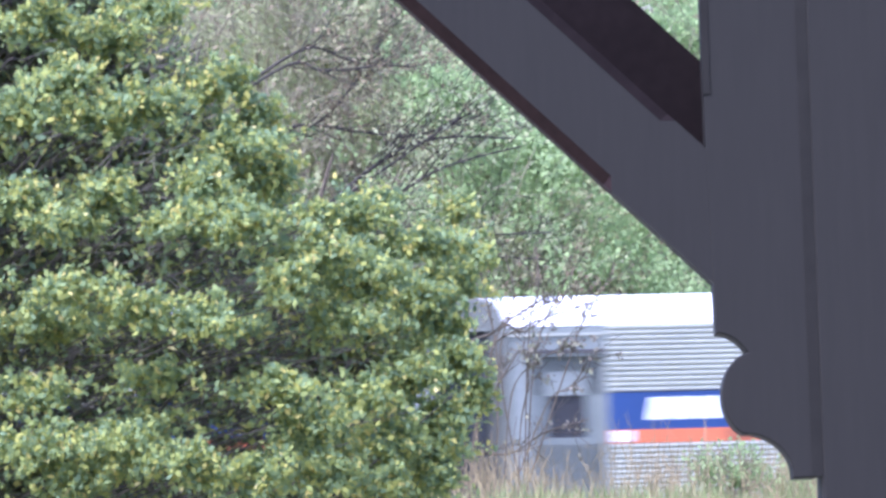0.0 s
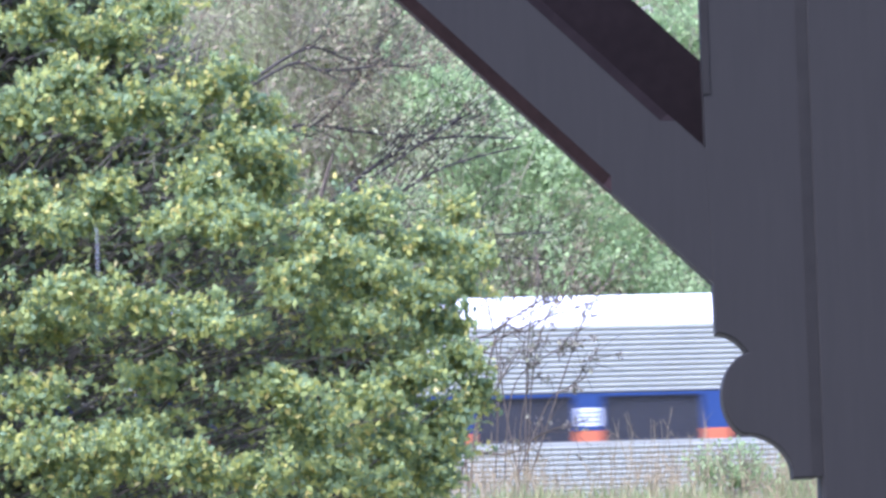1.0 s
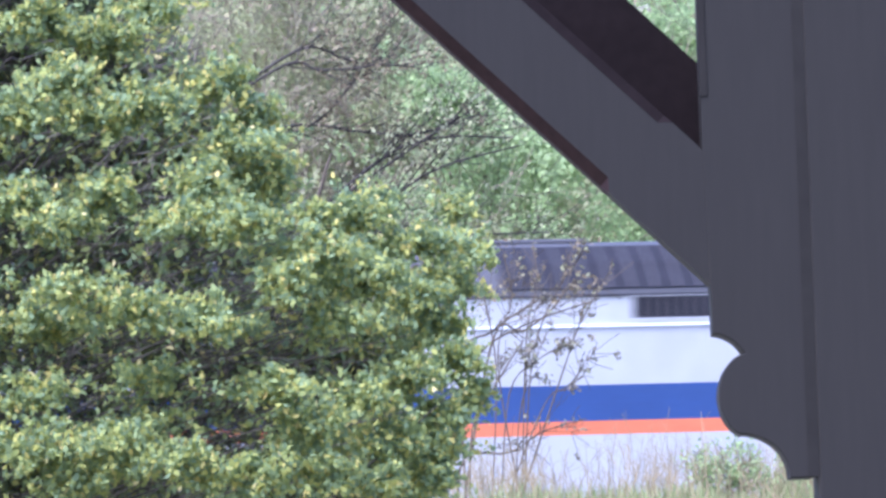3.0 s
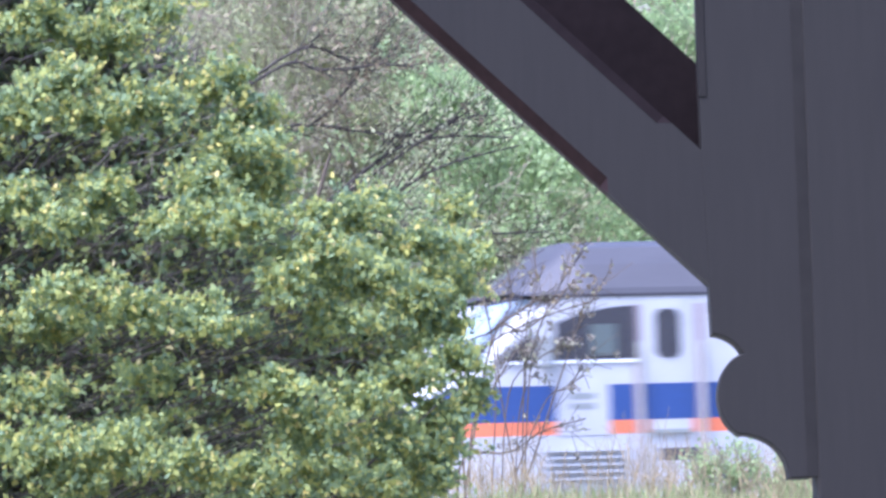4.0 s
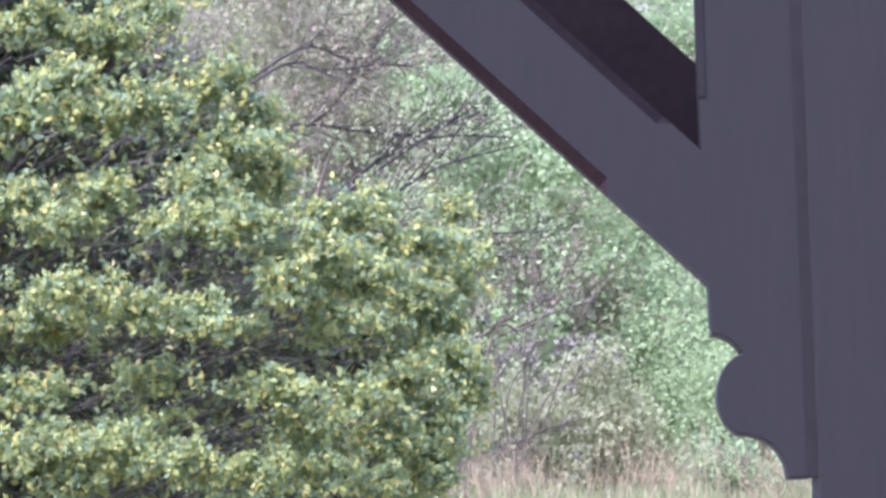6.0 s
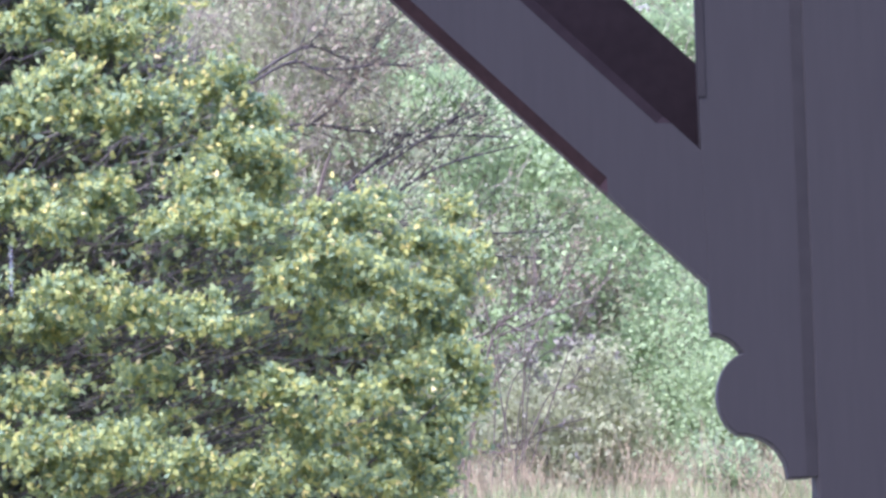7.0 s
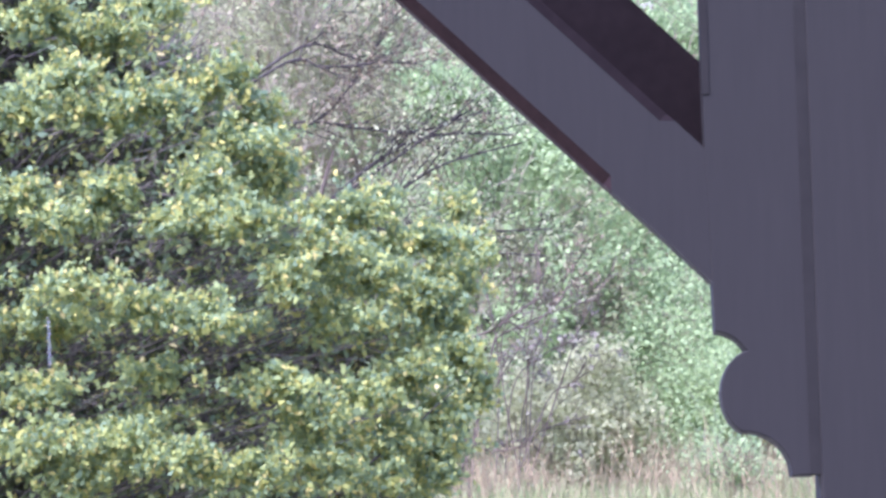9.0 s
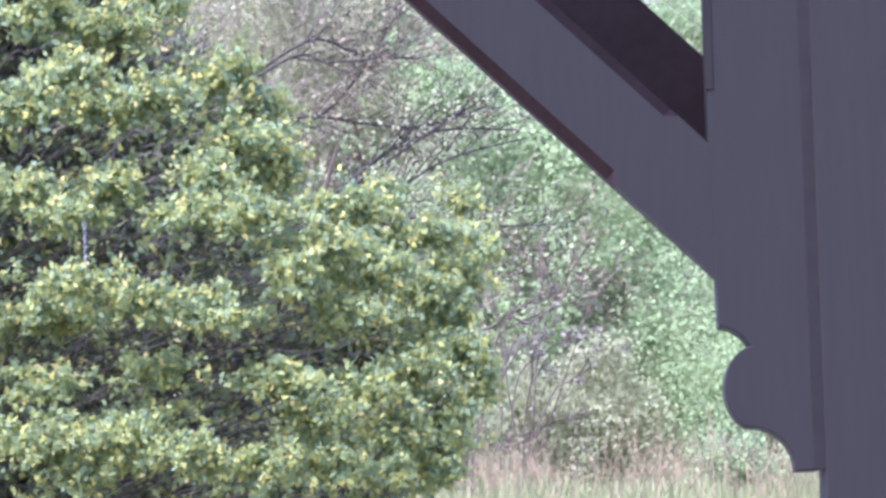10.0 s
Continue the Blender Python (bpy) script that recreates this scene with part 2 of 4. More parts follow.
def track_distance(x, y):
    """How far a place lies beyond the track's middle line."""
    return (x - TRACK_AT.x) * ACROSS.x + (y - TRACK_AT.y) * ACROSS.y


def ground_height(x, y):
    u = track_distance(x, y)
    knots = [(-3000, 0), (-76, 0), (-45, 0.7), (-30, 1.9), (-18.5, 3.42), (-15, 3.5), (-7, 2.2), (-4, 1.75), (4, 1.75), (8, 2.3), (30, 7.5),
             (60, 15.5), (85, 22), (140, 27), (400, 30), (3500, 30)]
    us, zs = zip(*knots)
    z = float(np.interp(u, us, zs))
    bumpy = min(1.0, max(0.0, (abs(u) - 4) / 8))
    if u > -70:
        z += bumpy * (0.16 * noise.noise((x * 0.35, y * 0.35, 1)) + 0.05 * noise.noise((x * 1.7, y * 1.7, 4)))
    return z


def make_ground():
    xs = np.concatenate([np.linspace(-2500, -60, 14), np.linspace(-50, 50, 101), np.linspace(60, 2500, 14)])
    ys = np.concatenate([np.linspace(-600, -20, 8), np.linspace(-10, 60, 36), np.linspace(61, 130, 93), np.linspace(132, 240, 40), np.linspace(260, 3500, 18)])
    s = Shape()
    s.v = [(x, y, ground_height(x, y)) for y in ys for x in xs]
    n = len(xs)
    s.f = [(j * n + i, j * n + i + 1, (j + 1) * n + i + 1, (j + 1) * n + i) for j in range(len(ys) - 1) for i in range(n - 1)]
    s.m = [0] * len(s.f)
    ob = part("ground", s, EARTH, smooth=True)
    return tagged(ob, "rough grassy bank rising into a wooded hillside", "ground", kind="structure")


make_ground()
track_pose = Matrix.Translation(TRACK_AT) @ Matrix.Rotation(TRACK, 4, "Z")


def make_track():
    bed = part("track_bed", Shape().prism_x([(-3.2, 1.7), (3.2, 1.7), (1.9, 2.3), (-1.9, 2.3)], -130, 130), BALLAST)
    bed.matrix_world = track_pose
    tagged(bed, "grey crushed-stone ballast bed under the rails", "track bed", kind="structure")
    for y in (-0.7175, 0.7175):
        ring = [(y - 0.07, 2.335), (y + 0.07, 2.335), (y + 0.07, 2.35), (y + 0.012, 2.37), (y + 0.012, 2.46), (y + 0.036, 2.47),
                (y + 0.036, 2.5), (y - 0.036, 2.5), (y - 0.036, 2.47), (y - 0.012, 2.46), (y - 0.012, 2.37), (y - 0.07, 2.35)]
        r = part("rail", Shape().prism_x(ring, -130, 130), RAIL)
        r.matrix_world = track_pose
        tagged(r, "worn steel running rail on timber sleepers", "rail", group="rails of the track", kind="structure")
    s = Shape()
    for k in range(-130, 130):
        s.box(k, k + 0.23, -1.3, 1.3, 2.2, 2.334)
    o = part("sleepers", s, SLEEPER)
    o.matrix_world = track_pose
    tagged(o, "old dark timber sleepers in the ballast", "sleepers", kind="stuff")


make_track()


# ------------------------------------------------------------------ woods
def grow(rng, s, start, direction, length, radius, depth, tips, bend=0.25, lift=0.1, forks=(2, 4), mat=0, sides=5, minr=0.004):
    """A limb that wanders and forks; the ends and many places on the way are noted in tips."""
    pts, radii = [Vector(start)], [radius]
    d = Vector(direction).normalized()
    steps = 4 if depth > 0 else 3
    for k in range(steps):
        d = (d + Vector(rng.normal(0, bend, 3)) * 0.6 + Vector((0, 0, lift))).normalized()
        pts.append(pts[-1] + d * length / steps)
        radii.append(max(minr, radius * (1 - 0.65 * (k + 1) / steps)))
    s.tube([tuple(p) for p in pts], radii, mat, sides if radius > 0.02 else 3)
    if depth <= 1:
        tips += [tuple(p) for p in pts[1:]]
    if depth <= 0:
        return
    for k in range(int(rng.integers(*forks)) + 1):
        at = pts[int(rng.integers(2, steps + 1))]
        nd = (d + Vector(rng.normal(0, 0.62, 3))).normalized()
        grow(rng, s, at, nd, length * rng.uniform(0.5, 0.78), max(minr, radius * rng.uniform(0.38, 0.55)), depth - 1, tips, bend, lift, forks, mat, sides, minr)


def make_tree(name, seed, height, leaf, bark, per_tip, size, label, category="tree", depth=4, clump=0.22, spread=0.5, trunk=0.06):
    """A tapered trunk with forking limbs, and a loose crown of single leaves."""
    rng = np.random.default_rng(seed)
    top = new(name)
    tagged(top, label, category)
    s, tips = Shape(), []
    pts = [Vector((0, 0, -0.3))]
    lean = Vector((*rng.normal(0, 0.10, 2), 1))
    n = 6
    for k in range(n):
        lean = (lean + Vector((*rng.normal(0, 0.07, 2), 0))).normalized()
        pts.append(pts[-1] + lean * height * 0.8 / n)
    radii = [trunk * (1 - 0.8 * k / n) for k in range(n + 1)]
    s.tube([tuple(p) for p in pts], radii, 0, 7)
    for k in range(2, n + 1):
        for j in range(3):
            a = rng.uniform(0, 2 * math.pi)
            d = (math.cos(a), math.sin(a), rng.uniform(0.1, 0.9))
            grow(rng, s, pts[k], d, height * rng.uniform(0.2, 0.34) * (1.15 - 0.45 * k / n), radii[k] * 0.6, depth - 2, tips, spread * 0.5, 0.06)
    part("trunk", s, bark, top)
    tips = np.array(tips)
    tips = tips[rng.uniform(size=len(tips)) < 0.45]    # leaves gather in clusters with open twigs between
    per_tip = int(per_tip * 2.2) + 1
    c = np.repeat(tips, per_tip, axis=0) + rng.normal(0, clump, (len(tips) * per_tip, 3))
    a, w = leaves_at(rng, c, size)
    part("crown", triangles_mesh("crown", c, a, w, leaf), [leaf], top)
    return top


def place(ob, x, y, turn=0.0, size=1.0):
    return Matrix.Translation((x, y, ground_height(x, y) - 0.05)) @ Matrix.Rotation(radians(turn), 4, "Z") @ Matrix.Scale(size, 4)


def make_woods():
    rng = np.random.default_rng(11)
    kinds = [
        make_tree("woodland_tree", 21, 9.0, LEAF_FAR, BARK, 18, 0.10, "slender woodland tree with thin young green leaves", depth=4, clump=0.15),
        make_tree("woodland_tree", 22, 8.0, LEAF_BRIGHT, BARK, 24, 0.10, "woodland tree with a loose bright green crown", depth=4, clump=0.16),
        make_tree("bare_tree", 23, 8.5, LEAF_RED, BARK, 0, 0.08, "nearly bare grey tree with reddish buds", depth=5, clump=0.1),
        make_tree("woodland_tree", 24, 7.0, LEAF_FAR, BARK_DARK, 26, 0.10, "dark-stemmed woodland tree in fresh leaf", depth=4, clump=0.16),
        make_tree("woodland_bush", 25, 3.4, LEAF_FAR, BARK, 27, 0.095, "leafy undergrowth bush on the hillside", "bush", depth=4, clump=0.24, trunk=0.04),
        make_tree("thicket_bush", 26, 3.6, LEAF_FAR, BARK, 6, 0.08, "thin brown thicket bush with few leaves", "bush", depth=5, clump=0.12, trunk=0.03),
    ]
    spots = []
    for row, (u0, gap) in enumerate([(8.5, 1.9), (12, 2.0), (16, 2.1), (21, 2.4), (27, 2.8), (34, 3.2), (43, 4.4), (55, 5.4), (69, 7)]):
        half = 8.5 + row * 0.7
        for k in range(int(2 * half / gap)):
            spots.append((u0 + rng.uniform(-1.6, 1.6), -half + (k + 0.5) * gap + rng.uniform(-0.9, 0.9), row))
    for x, y in ((-3.9, 118), (-2.6, 121), (-4.8, 125), (-1.6, 126), (-3.3, 130), (-0.4, 122), (1.0, 119)):
        spots.append((track_distance(x, y), (x - TRACK_AT.x) * ALONG.x + (y - TRACK_AT.y) * ALONG.y, -1))
    used = set()
    for x, y in ((-0.9, 122), (-2.3, 128), (-4.0, 121), (0.6, 131)):
        spots.append((track_distance(x, y), (x - TRACK_AT.x) * ALONG.x + (y - TRACK_AT.y) * ALONG.y, -3))
    for x, y in ((-1.9, 126), (-0.3, 128), (3.4, 121), (4.5, 127), (5.6, 133), (3.9, 139), (0.9, 124)):
        spots.append((track_distance(x, y), (x - TRACK_AT.x) * ALONG.x + (y - TRACK_AT.y) * ALONG.y, -2))
    for u, along, row in spots:
        p = TRACK_AT + ACROSS * u + ALONG * along
        odds = [0, 0, 0.16, 0, 0.36, 0.48] if row == 0 else [0.10, 0.08, 0.26, 0.06, 0.28, 0.22] if row < 4 else [0.26, 0.22, 0.24, 0.18, 0.10, 0]
        k = int(rng.choice(6, p=odds)) if row >= 0 else (2, 1, 0)[-row - 1]
        m = place(None, p.x, p.y, rng.uniform(0, 360), 1.0)
        if k not in used:
            kinds[k].matrix_basis = m
            used.add(k)
        else:
            copy_thing(kinds[k], m)


make_woods()


def curved(points, steps=5):
    """A smooth line through a few places."""
    p = [Vector(q) for q in points]
    p = [p[0] * 2 - p[1]] + p + [p[-1] * 2 - p[-2]]
    out = []
    for k in range(1, len(p) - 2):
        a, b, c, d = p[k - 1:k + 3]
        for j in range(steps):
            s = j / steps
            out.append(0.5 * (2 * b + (c - a) * s + (2 * a - 5 * b + 4 * c - d) * s * s + (3 * b - a - 3 * c + d) * s ** 3))
    return out + [p[-2]]


def make_limb_tree(x, y, seed, stem, limbs, label, bark=BARK_DARK, leaf=LEAF_FAR, leaves=2, thick=0.032):
    """An older tree whose long bare limbs reach out sideways; limbs are given as sideways place and height."""
    rng = np.random.default_rng(seed)
    top = new("spreading_tree")
    tagged(top, label, "tree")
    gz = ground_height(x, y) - 0.05
    top.matrix_basis = Matrix.Translation((x, y, gz))
    s, tips = Shape(), []
    line = curved([(0, 0, -0.3)] + [(a - x, 0, b - gz) for a, b in stem])
    s.tube([tuple(p) for p in line], list(np.linspace(0.07, 0.012, len(line))), 0, 8)
    part("trunk", s, TWIG_DARK, top)
    for limb in limbs:
        s, limb = Shape(), [(a, b - 0.12) for a, b in limb]
        (xa, za), depth = limb[0], rng.normal(0, 0.5)
        root = min(line, key=lambda q: (q - Vector((-0.1, 0, za - gz - 0.6))).length)
        path = curved([tuple(root)] + [(a - x, depth * (k + 1) / len(limb), b - gz) for k, (a, b) in enumerate(limb)])
        radii = list(np.linspace(thick, 0.011, len(path)))
        s.tube([tuple(p) for p in path], radii, 0, 5)
        for k in range(5, len(path) - 1):
            for j in range(2):
                if rng.uniform() < 0.6:
                    d = (path[k + 1] - path[k - 1]).normalized() + Vector((rng.normal(0, 0.3), rng.normal(0, 0.5), rng.normal(0.1, 0.45)))
                    grow(rng, s, path[k], d, rng.uniform(0.4, 1.1), radii[k] * 0.5, 1, tips, 0.16, 0.03, (1, 3), 0, 4, 0.004)
        part("limb", s, bark, top)
    tips = np.array(tips)
    tips = tips[rng.uniform(size=len(tips)) < 0.5]
    c = np.repeat(tips, leaves, axis=0) + rng.normal(0, 0.06, (len(tips) * leaves, 3))
    a, w = leaves_at(rng, c, 0.075)
    part("crown", quads_mesh("crown", c, a, w, [leaf]), [leaf], top)
    return top


make_limb_tree(-1.78, 108.4, 41, [(-1.76, 5.0), (-1.74, 7.4), (-1.54, 8.27), (-1.40, 8.7)],
               [[(-1.45, 8.08), (-0.53, 8.71), (0.25, 9.19)], [(-1.03, 7.89), (-0.62, 8.2), (0.01, 8.54), (1.0, 8.76)],
                [(-1.03, 7.85), (-0.6, 7.78), (0.16, 7.69), (1.36, 7.67)], [(-1.03, 7.74), (-0.46, 7.64), (0.41, 7.46), (1.27, 7.37)],
                [(-1.0, 8.54), (-0.41, 8.88), (0.17, 8.95), (0.89, 8.9)]], "older dark-barked tree with long bare spreading limbs")
make_limb_tree(-3.4, 109.6, 42, [(-3.4, 5.5), (-3.35, 7.5), (-3.25, 9.2)],
               [[(-2.0, 9.26), (-0.95, 9.15), (-0.3, 9.11), (0.54, 9.35)], [(-1.82, 10.26), (-1.24, 10.16), (-0.92, 10.09), (-0.3, 10.06)],
                [(-1.97, 10.05), (-1.54, 9.96), (-1.1, 9.96), (-0.67, 10.0)], [(-2.4, 8.9), (-1.6, 9.3), (-1.1, 9.8), (-0.7, 10.4)]],
               "older tree with bare limbs and rusty buds", BARK_DARK, LEAF_RED, 3, 0.024)


def make_bright_bush():
    """Fresh bright green bush beyond the track."""
    top = make_tree("green_bush", 31, 5.2, LEAF_BRIGHT, BARK, 20, 0.075, "bright fresh green bush beside the track", "bush", depth=4, clump=0.32, trunk=0.05)
    top.matrix_basis = place(None, 4.1, 111.6, 40)
    copy_thing(top, place(None, 5.1, 112.4, 150))
    copy_thing(top, place(None, 4.6, 115.5, 250))


make_bright_bush()


# ------------------------------------------------------------------ the leafy tree on the near bank
def crown_radius(z):
    return float(np.interp(z, [1.3, 2.0, 3.2, 4.0, 4.35, 4.85, 5.12, 5.35, 5.75, 6.15, 6.6, 7.6, 8.6], [2.5, 3.5, 4.1, 4.38, 4.2, 4.4, 3.9, 3.45, 3.15, 2.9, 2.45, 1.8, 0.4]))


def make_leafy_tree():
    """Dense layered crown: flat sprays of leaves in tiers, with dark hollows between them."""
    rng = np.random.default_rng(5)
    top = new("leafy_tree")
    tagged(top, "dense leafy tree with glossy yellow-green spring leaves", "tree")
    bx, by = -4.15, 61.5
    bz = ground_height(bx, by)
    top.matrix_basis = Matrix.Translation((bx, by, bz))
    s = Shape()
    s.tube([(0, 0, -0.3), (0.05, 0, 1.5), (-0.05, 0.05, 3), (0.02, 0, 4.5), (0, 0, 7.6 - bz)], [0.2, 0.17, 0.13, 0.09, 0.02], 0, 8)
    centres = []

    def bough(x, y, z, rx, rz, dense=1.0):
        """Leafy shoots that fan out from a limb's end, ragged at the rim; the top and outer side are the fullest."""
        end = np.array((x, y, z - bz))
        out = unit(np.array([[x, y, 0.0]]))[0]
        start = Vector((x * 0.35, y * 0.35, end[2] - 0.7))
        s.tube([tuple(start), tuple(start.lerp(Vector(end), 0.6) + Vector((0, 0, 0.08))), tuple(end)], [0.009, 0.006, 0.003], 0, 4)
        count = int((22 + 1150 * rx * rz) * dense)
        d = unit(rng.normal(size=(count, 3)) * np.array((1.2, 1, 0.9)) + out * 0.5 + np.array((0, 0, 0.3)))
        lump = np.array([0.78 + 0.9 * noise.noise(Vector(q * 3.1) + Vector((x * 5, y * 5, z * 5))) for q in d])[:, None]
        stray = np.where(rng.uniform(size=(count, 1)) < 0.10, 1.35, 1.0)
        at = end + d * np.array((rx, rx * 0.9, rz)) * rng.uniform(0.2, 1.0, (count, 1)) * lump * stray
        go = unit(d * np.array((1, 1, 0.6)) + rng.normal(0, 0.55, (count, 3)) + np.array((0, 0, 0.25)))
        for p, g in zip(at, go):
            n = int(rng.integers(12, 26))
            t = rng.uniform(-0.2, 1.0, (n, 1)) * rng.uniform(0.07, 0.21)
            c = p + g * t
            c[:, 2] -= 0.9 * (np.maximum(t[:, 0], 0)) ** 2
            centres.append(c + rng.normal(0, 0.022, c.shape))

    # boughs on the side towards the platform, tier by tier: sideways place, height, half width, half height
    upper = [(1.33, 6.46, 0.3, 0.2), (1.83, 6.36, 0.32, 0.2), (1.53, 6.05, 0.28, 0.16), (2.07, 5.85, 0.3, 0.2), (2.55, 6.05, 0.26, 0.18), (1.72, 5.78, 0.28, 0.16),
             (2.8, 5.79, 0.2, 0.14), (2.64, 5.53, 0.28, 0.18), (2.46, 5.28, 0.28, 0.16), (1.23, 5.8, 0.24, 0.18),
             (2.91, 5.37, 0.2, 0.16), (2.1, 6.61, 0.18, 0.14)]
    middle = [(2.77, 4.96, 0.32, 0.18), (3.43, 5.04, 0.36, 0.17), (3.66, 5.21, 0.14, 0.13), (4.22, 5.15, 0.08, 0.11),
              (3.27, 4.75, 0.28, 0.16), (3.97, 4.82, 0.28, 0.16), (4.34, 4.8, 0.11, 0.14), (1.55, 4.49, 0.26, 0.11), (1.99, 4.36, 0.44, 0.15), (2.45, 4.24, 0.28, 0.16),
              (3.03, 4.51, 0.28, 0.17), (3.53, 4.56, 0.32, 0.2), (3.92, 4.44, 0.28, 0.2), (3.41, 4.25, 0.28, 0.13), (4.21, 4.58, 0.15, 0.17)]
    lower = [(4.11, 4.25, 0.18, 0.16), (2.93, 3.77, 0.3, 0.14), (3.15, 3.52, 0.28, 0.18), (3.54, 3.71, 0.24, 0.16),
             (3.86, 3.86, 0.24, 0.14), (4.19, 3.99, 0.19, 0.14), (4.28, 3.74, 0.12, 0.14), (4.02, 3.38, 0.17, 0.24), (3.73, 3.39, 0.2, 0.18), (1.85, 3.43, 0.36, 0.15),
             (1.32, 3.41, 0.32, 0.16), (2.3, 3.27, 0.32, 0.14), (2.75, 3.18, 0.32, 0.14), (1.57, 3.16, 0.32, 0.12), (3.25, 3.19, 0.24, 0.12), (3.62, 3.12, 0.24, 0.14), (3.98, 3.14, 0.2, 0.14), (4.1, 3.58, 0.16, 0.14)]
    shaded = [(1.77, 5.23, 0.28, 0.15), (1.21, 5.16, 0.24, 0.16), (2.28, 4.98, 0.36, 0.16), (1.45, 4.98, 0.2, 0.12), (1.34, 3.79, 0.28, 0.14), (2.06, 3.92, 0.28, 0.15)]
    for x, z in ((3.2, 4.3), (3.5, 4.05), (2.7, 4.15), (3.0, 3.95), (2.2, 4.1), (3.6, 4.4)):          # foliage deep on the far side closes the crown
        bough(x, 1.6, z, 0.5, 0.3)
    for x, z, rx, rz in shaded:
        r = crown_radius(z) - 0.5
        bough(x, -math.sqrt(r * r - x * x), z, rx, rz, 0.8)
    for x, z, rx, rz in upper + middle + lower:
        r = crown_radius(z) - 0.35 * rx + float(np.interp(z, [3.2, 3.7, 5.0], [0.85, 0.55, 0.0]) * np.interp(x, [1.4, 2.6], [0.1, 1.0]))     # the lower tiers reach further out
        bough(x, -math.sqrt(max(0.04, r * r - x * x)), z, rx, rz)
    # thinner boughs set further back, leaving the hollows between the tiers open
    for k in range(40):
        x, z = rng.uniform(0.9, 3.9), rng.uniform(3.1, 6.5)
        r = crown_radius(z) - rng.uniform(0.7, 1.3)
        hollow = (3.72 < z < 4.25 and x < 3.6) or (x < 2.5 and (4.55 < z < 4.9 or 5.3 < z < 5.7)) or (z < 3.7 and 2.3 < x < 2.8)
        if x < r and not hollow:
            bough(x, -math.sqrt(r * r - x * x), z, rng.uniform(0.25, 0.45), rng.uniform(0.10, 0.18), 0.6)
    # a few bare limbs that show between the leaves
    for limb, thick in (([(3.35, -3.0, 3.11), (3.58, -3.15, 3.26), (3.84, -3.0, 3.47), (4.16, -2.9, 3.74)], 0.008), ([(1.06, -3.4, 3.97), (1.26, -3.4, 3.97), (1.45, -3.4, 3.94)], 0.008),
                        ([(2.27, -3.2, 3.82), (2.47, -3.2, 3.82), (2.64, -3.2, 3.79)], 0.008), ([(1.12, -2.9, 6.11), (1.28, -2.9, 6.16), (1.48, -2.9, 6.23)], 0.008),
                        ([(2.42, -3.5, 3.36), (2.58, -3.5, 3.44), (2.69, -3.5, 3.49)], 0.008)):
        line = curved([(limb[0][0] - 0.5, -1.0, limb[0][2] - bz - 0.5)] + [(a, b, c - bz) for a, b, c in limb])
        bare_limb = Shape().tube([tuple(p) for p in line], list(np.linspace(thick * 1.3, thick * 0.5, len(line))), 0, 5)
        part("bare_limb", bare_limb, BARK_DARK, top, "dark wet bare limb")
    # and all round the rest of the crown
    z = 1.7
    while z < 8.4:
        count = max(3, int(2 * math.pi * crown_radius(z) / 1.05))
        for k in range(count):
            a = (k + rng.uniform(-0.35, 0.35)) * 2 * math.pi / count
            zz = z + rng.normal(0, 0.12)
            r = max(0.15, crown_radius(zz) - (0.8 if zz > 4.7 else 0.6))
            x, y = math.cos(a) * r, math.sin(a) * r
            if y < 0 and x > 0.6 and 3.0 < zz < 6.7:
                continue
            bough(x, y, zz, rng.uniform(0.4, 0.7), rng.uniform(0.2, 0.3))
        z += 0.5
    # inner foliage in the shade: deeper on the side towards the platform
    n = 260000
    zi = rng.uniform(1.5, 8.0, n)
    ai = rng.uniform(0, 2 * math.pi, n)
    ri = np.sqrt(rng.uniform(0, 1, n)) * np.interp(zi, [1.3, 2.0, 3.2, 4.85, 5.35, 6.15, 7.6, 8.6], [2.8, 4.0, 4.3, 4.4, 3.45, 2.9, 1.8, 0.4])
    full = np.interp(zi, [1.3, 2.0, 3.2, 4.85, 5.35, 6.15, 7.6, 8.6], [2.8, 4.0, 4.3, 4.4, 3.45, 2.9, 1.8, 0.4])
    keep = ri / full < np.interp(np.sin(ai), [-0.75, -0.3, 0.0], [0.4, 0.8, 0.9])
    inner = np.stack([np.cos(ai) * ri, np.sin(ai) * ri, zi - bz], 1)[keep]
    outer = np.concatenate(centres)
    a, w = leaves_at(rng, outer, 0.062, droop=0.45, wide=0.28)
    # dull twigs replace part of the inner leaves so that the hollows look shaded
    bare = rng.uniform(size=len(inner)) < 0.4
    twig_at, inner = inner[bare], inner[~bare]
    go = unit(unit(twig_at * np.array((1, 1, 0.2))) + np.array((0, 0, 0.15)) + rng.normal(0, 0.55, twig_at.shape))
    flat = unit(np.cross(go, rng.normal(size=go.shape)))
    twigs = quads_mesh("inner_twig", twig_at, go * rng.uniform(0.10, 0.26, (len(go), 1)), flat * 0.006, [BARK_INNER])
    part("inner_growth", twigs, [BARK_INNER], top, "bare twigs added to darken the hollows")
    a2, w2 = leaves_at(rng, inner, 0.085, droop=0.45, wide=0.27)
    c, a, w = np.concatenate([outer, inner]), np.concatenate([a, a2]), np.concatenate([w, w2])
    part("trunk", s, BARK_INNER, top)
    part("crown", quads_mesh("crown", c, a, w, [LEAF_NEAR]), [LEAF_NEAR], top)
    return top


make_leafy_tree()


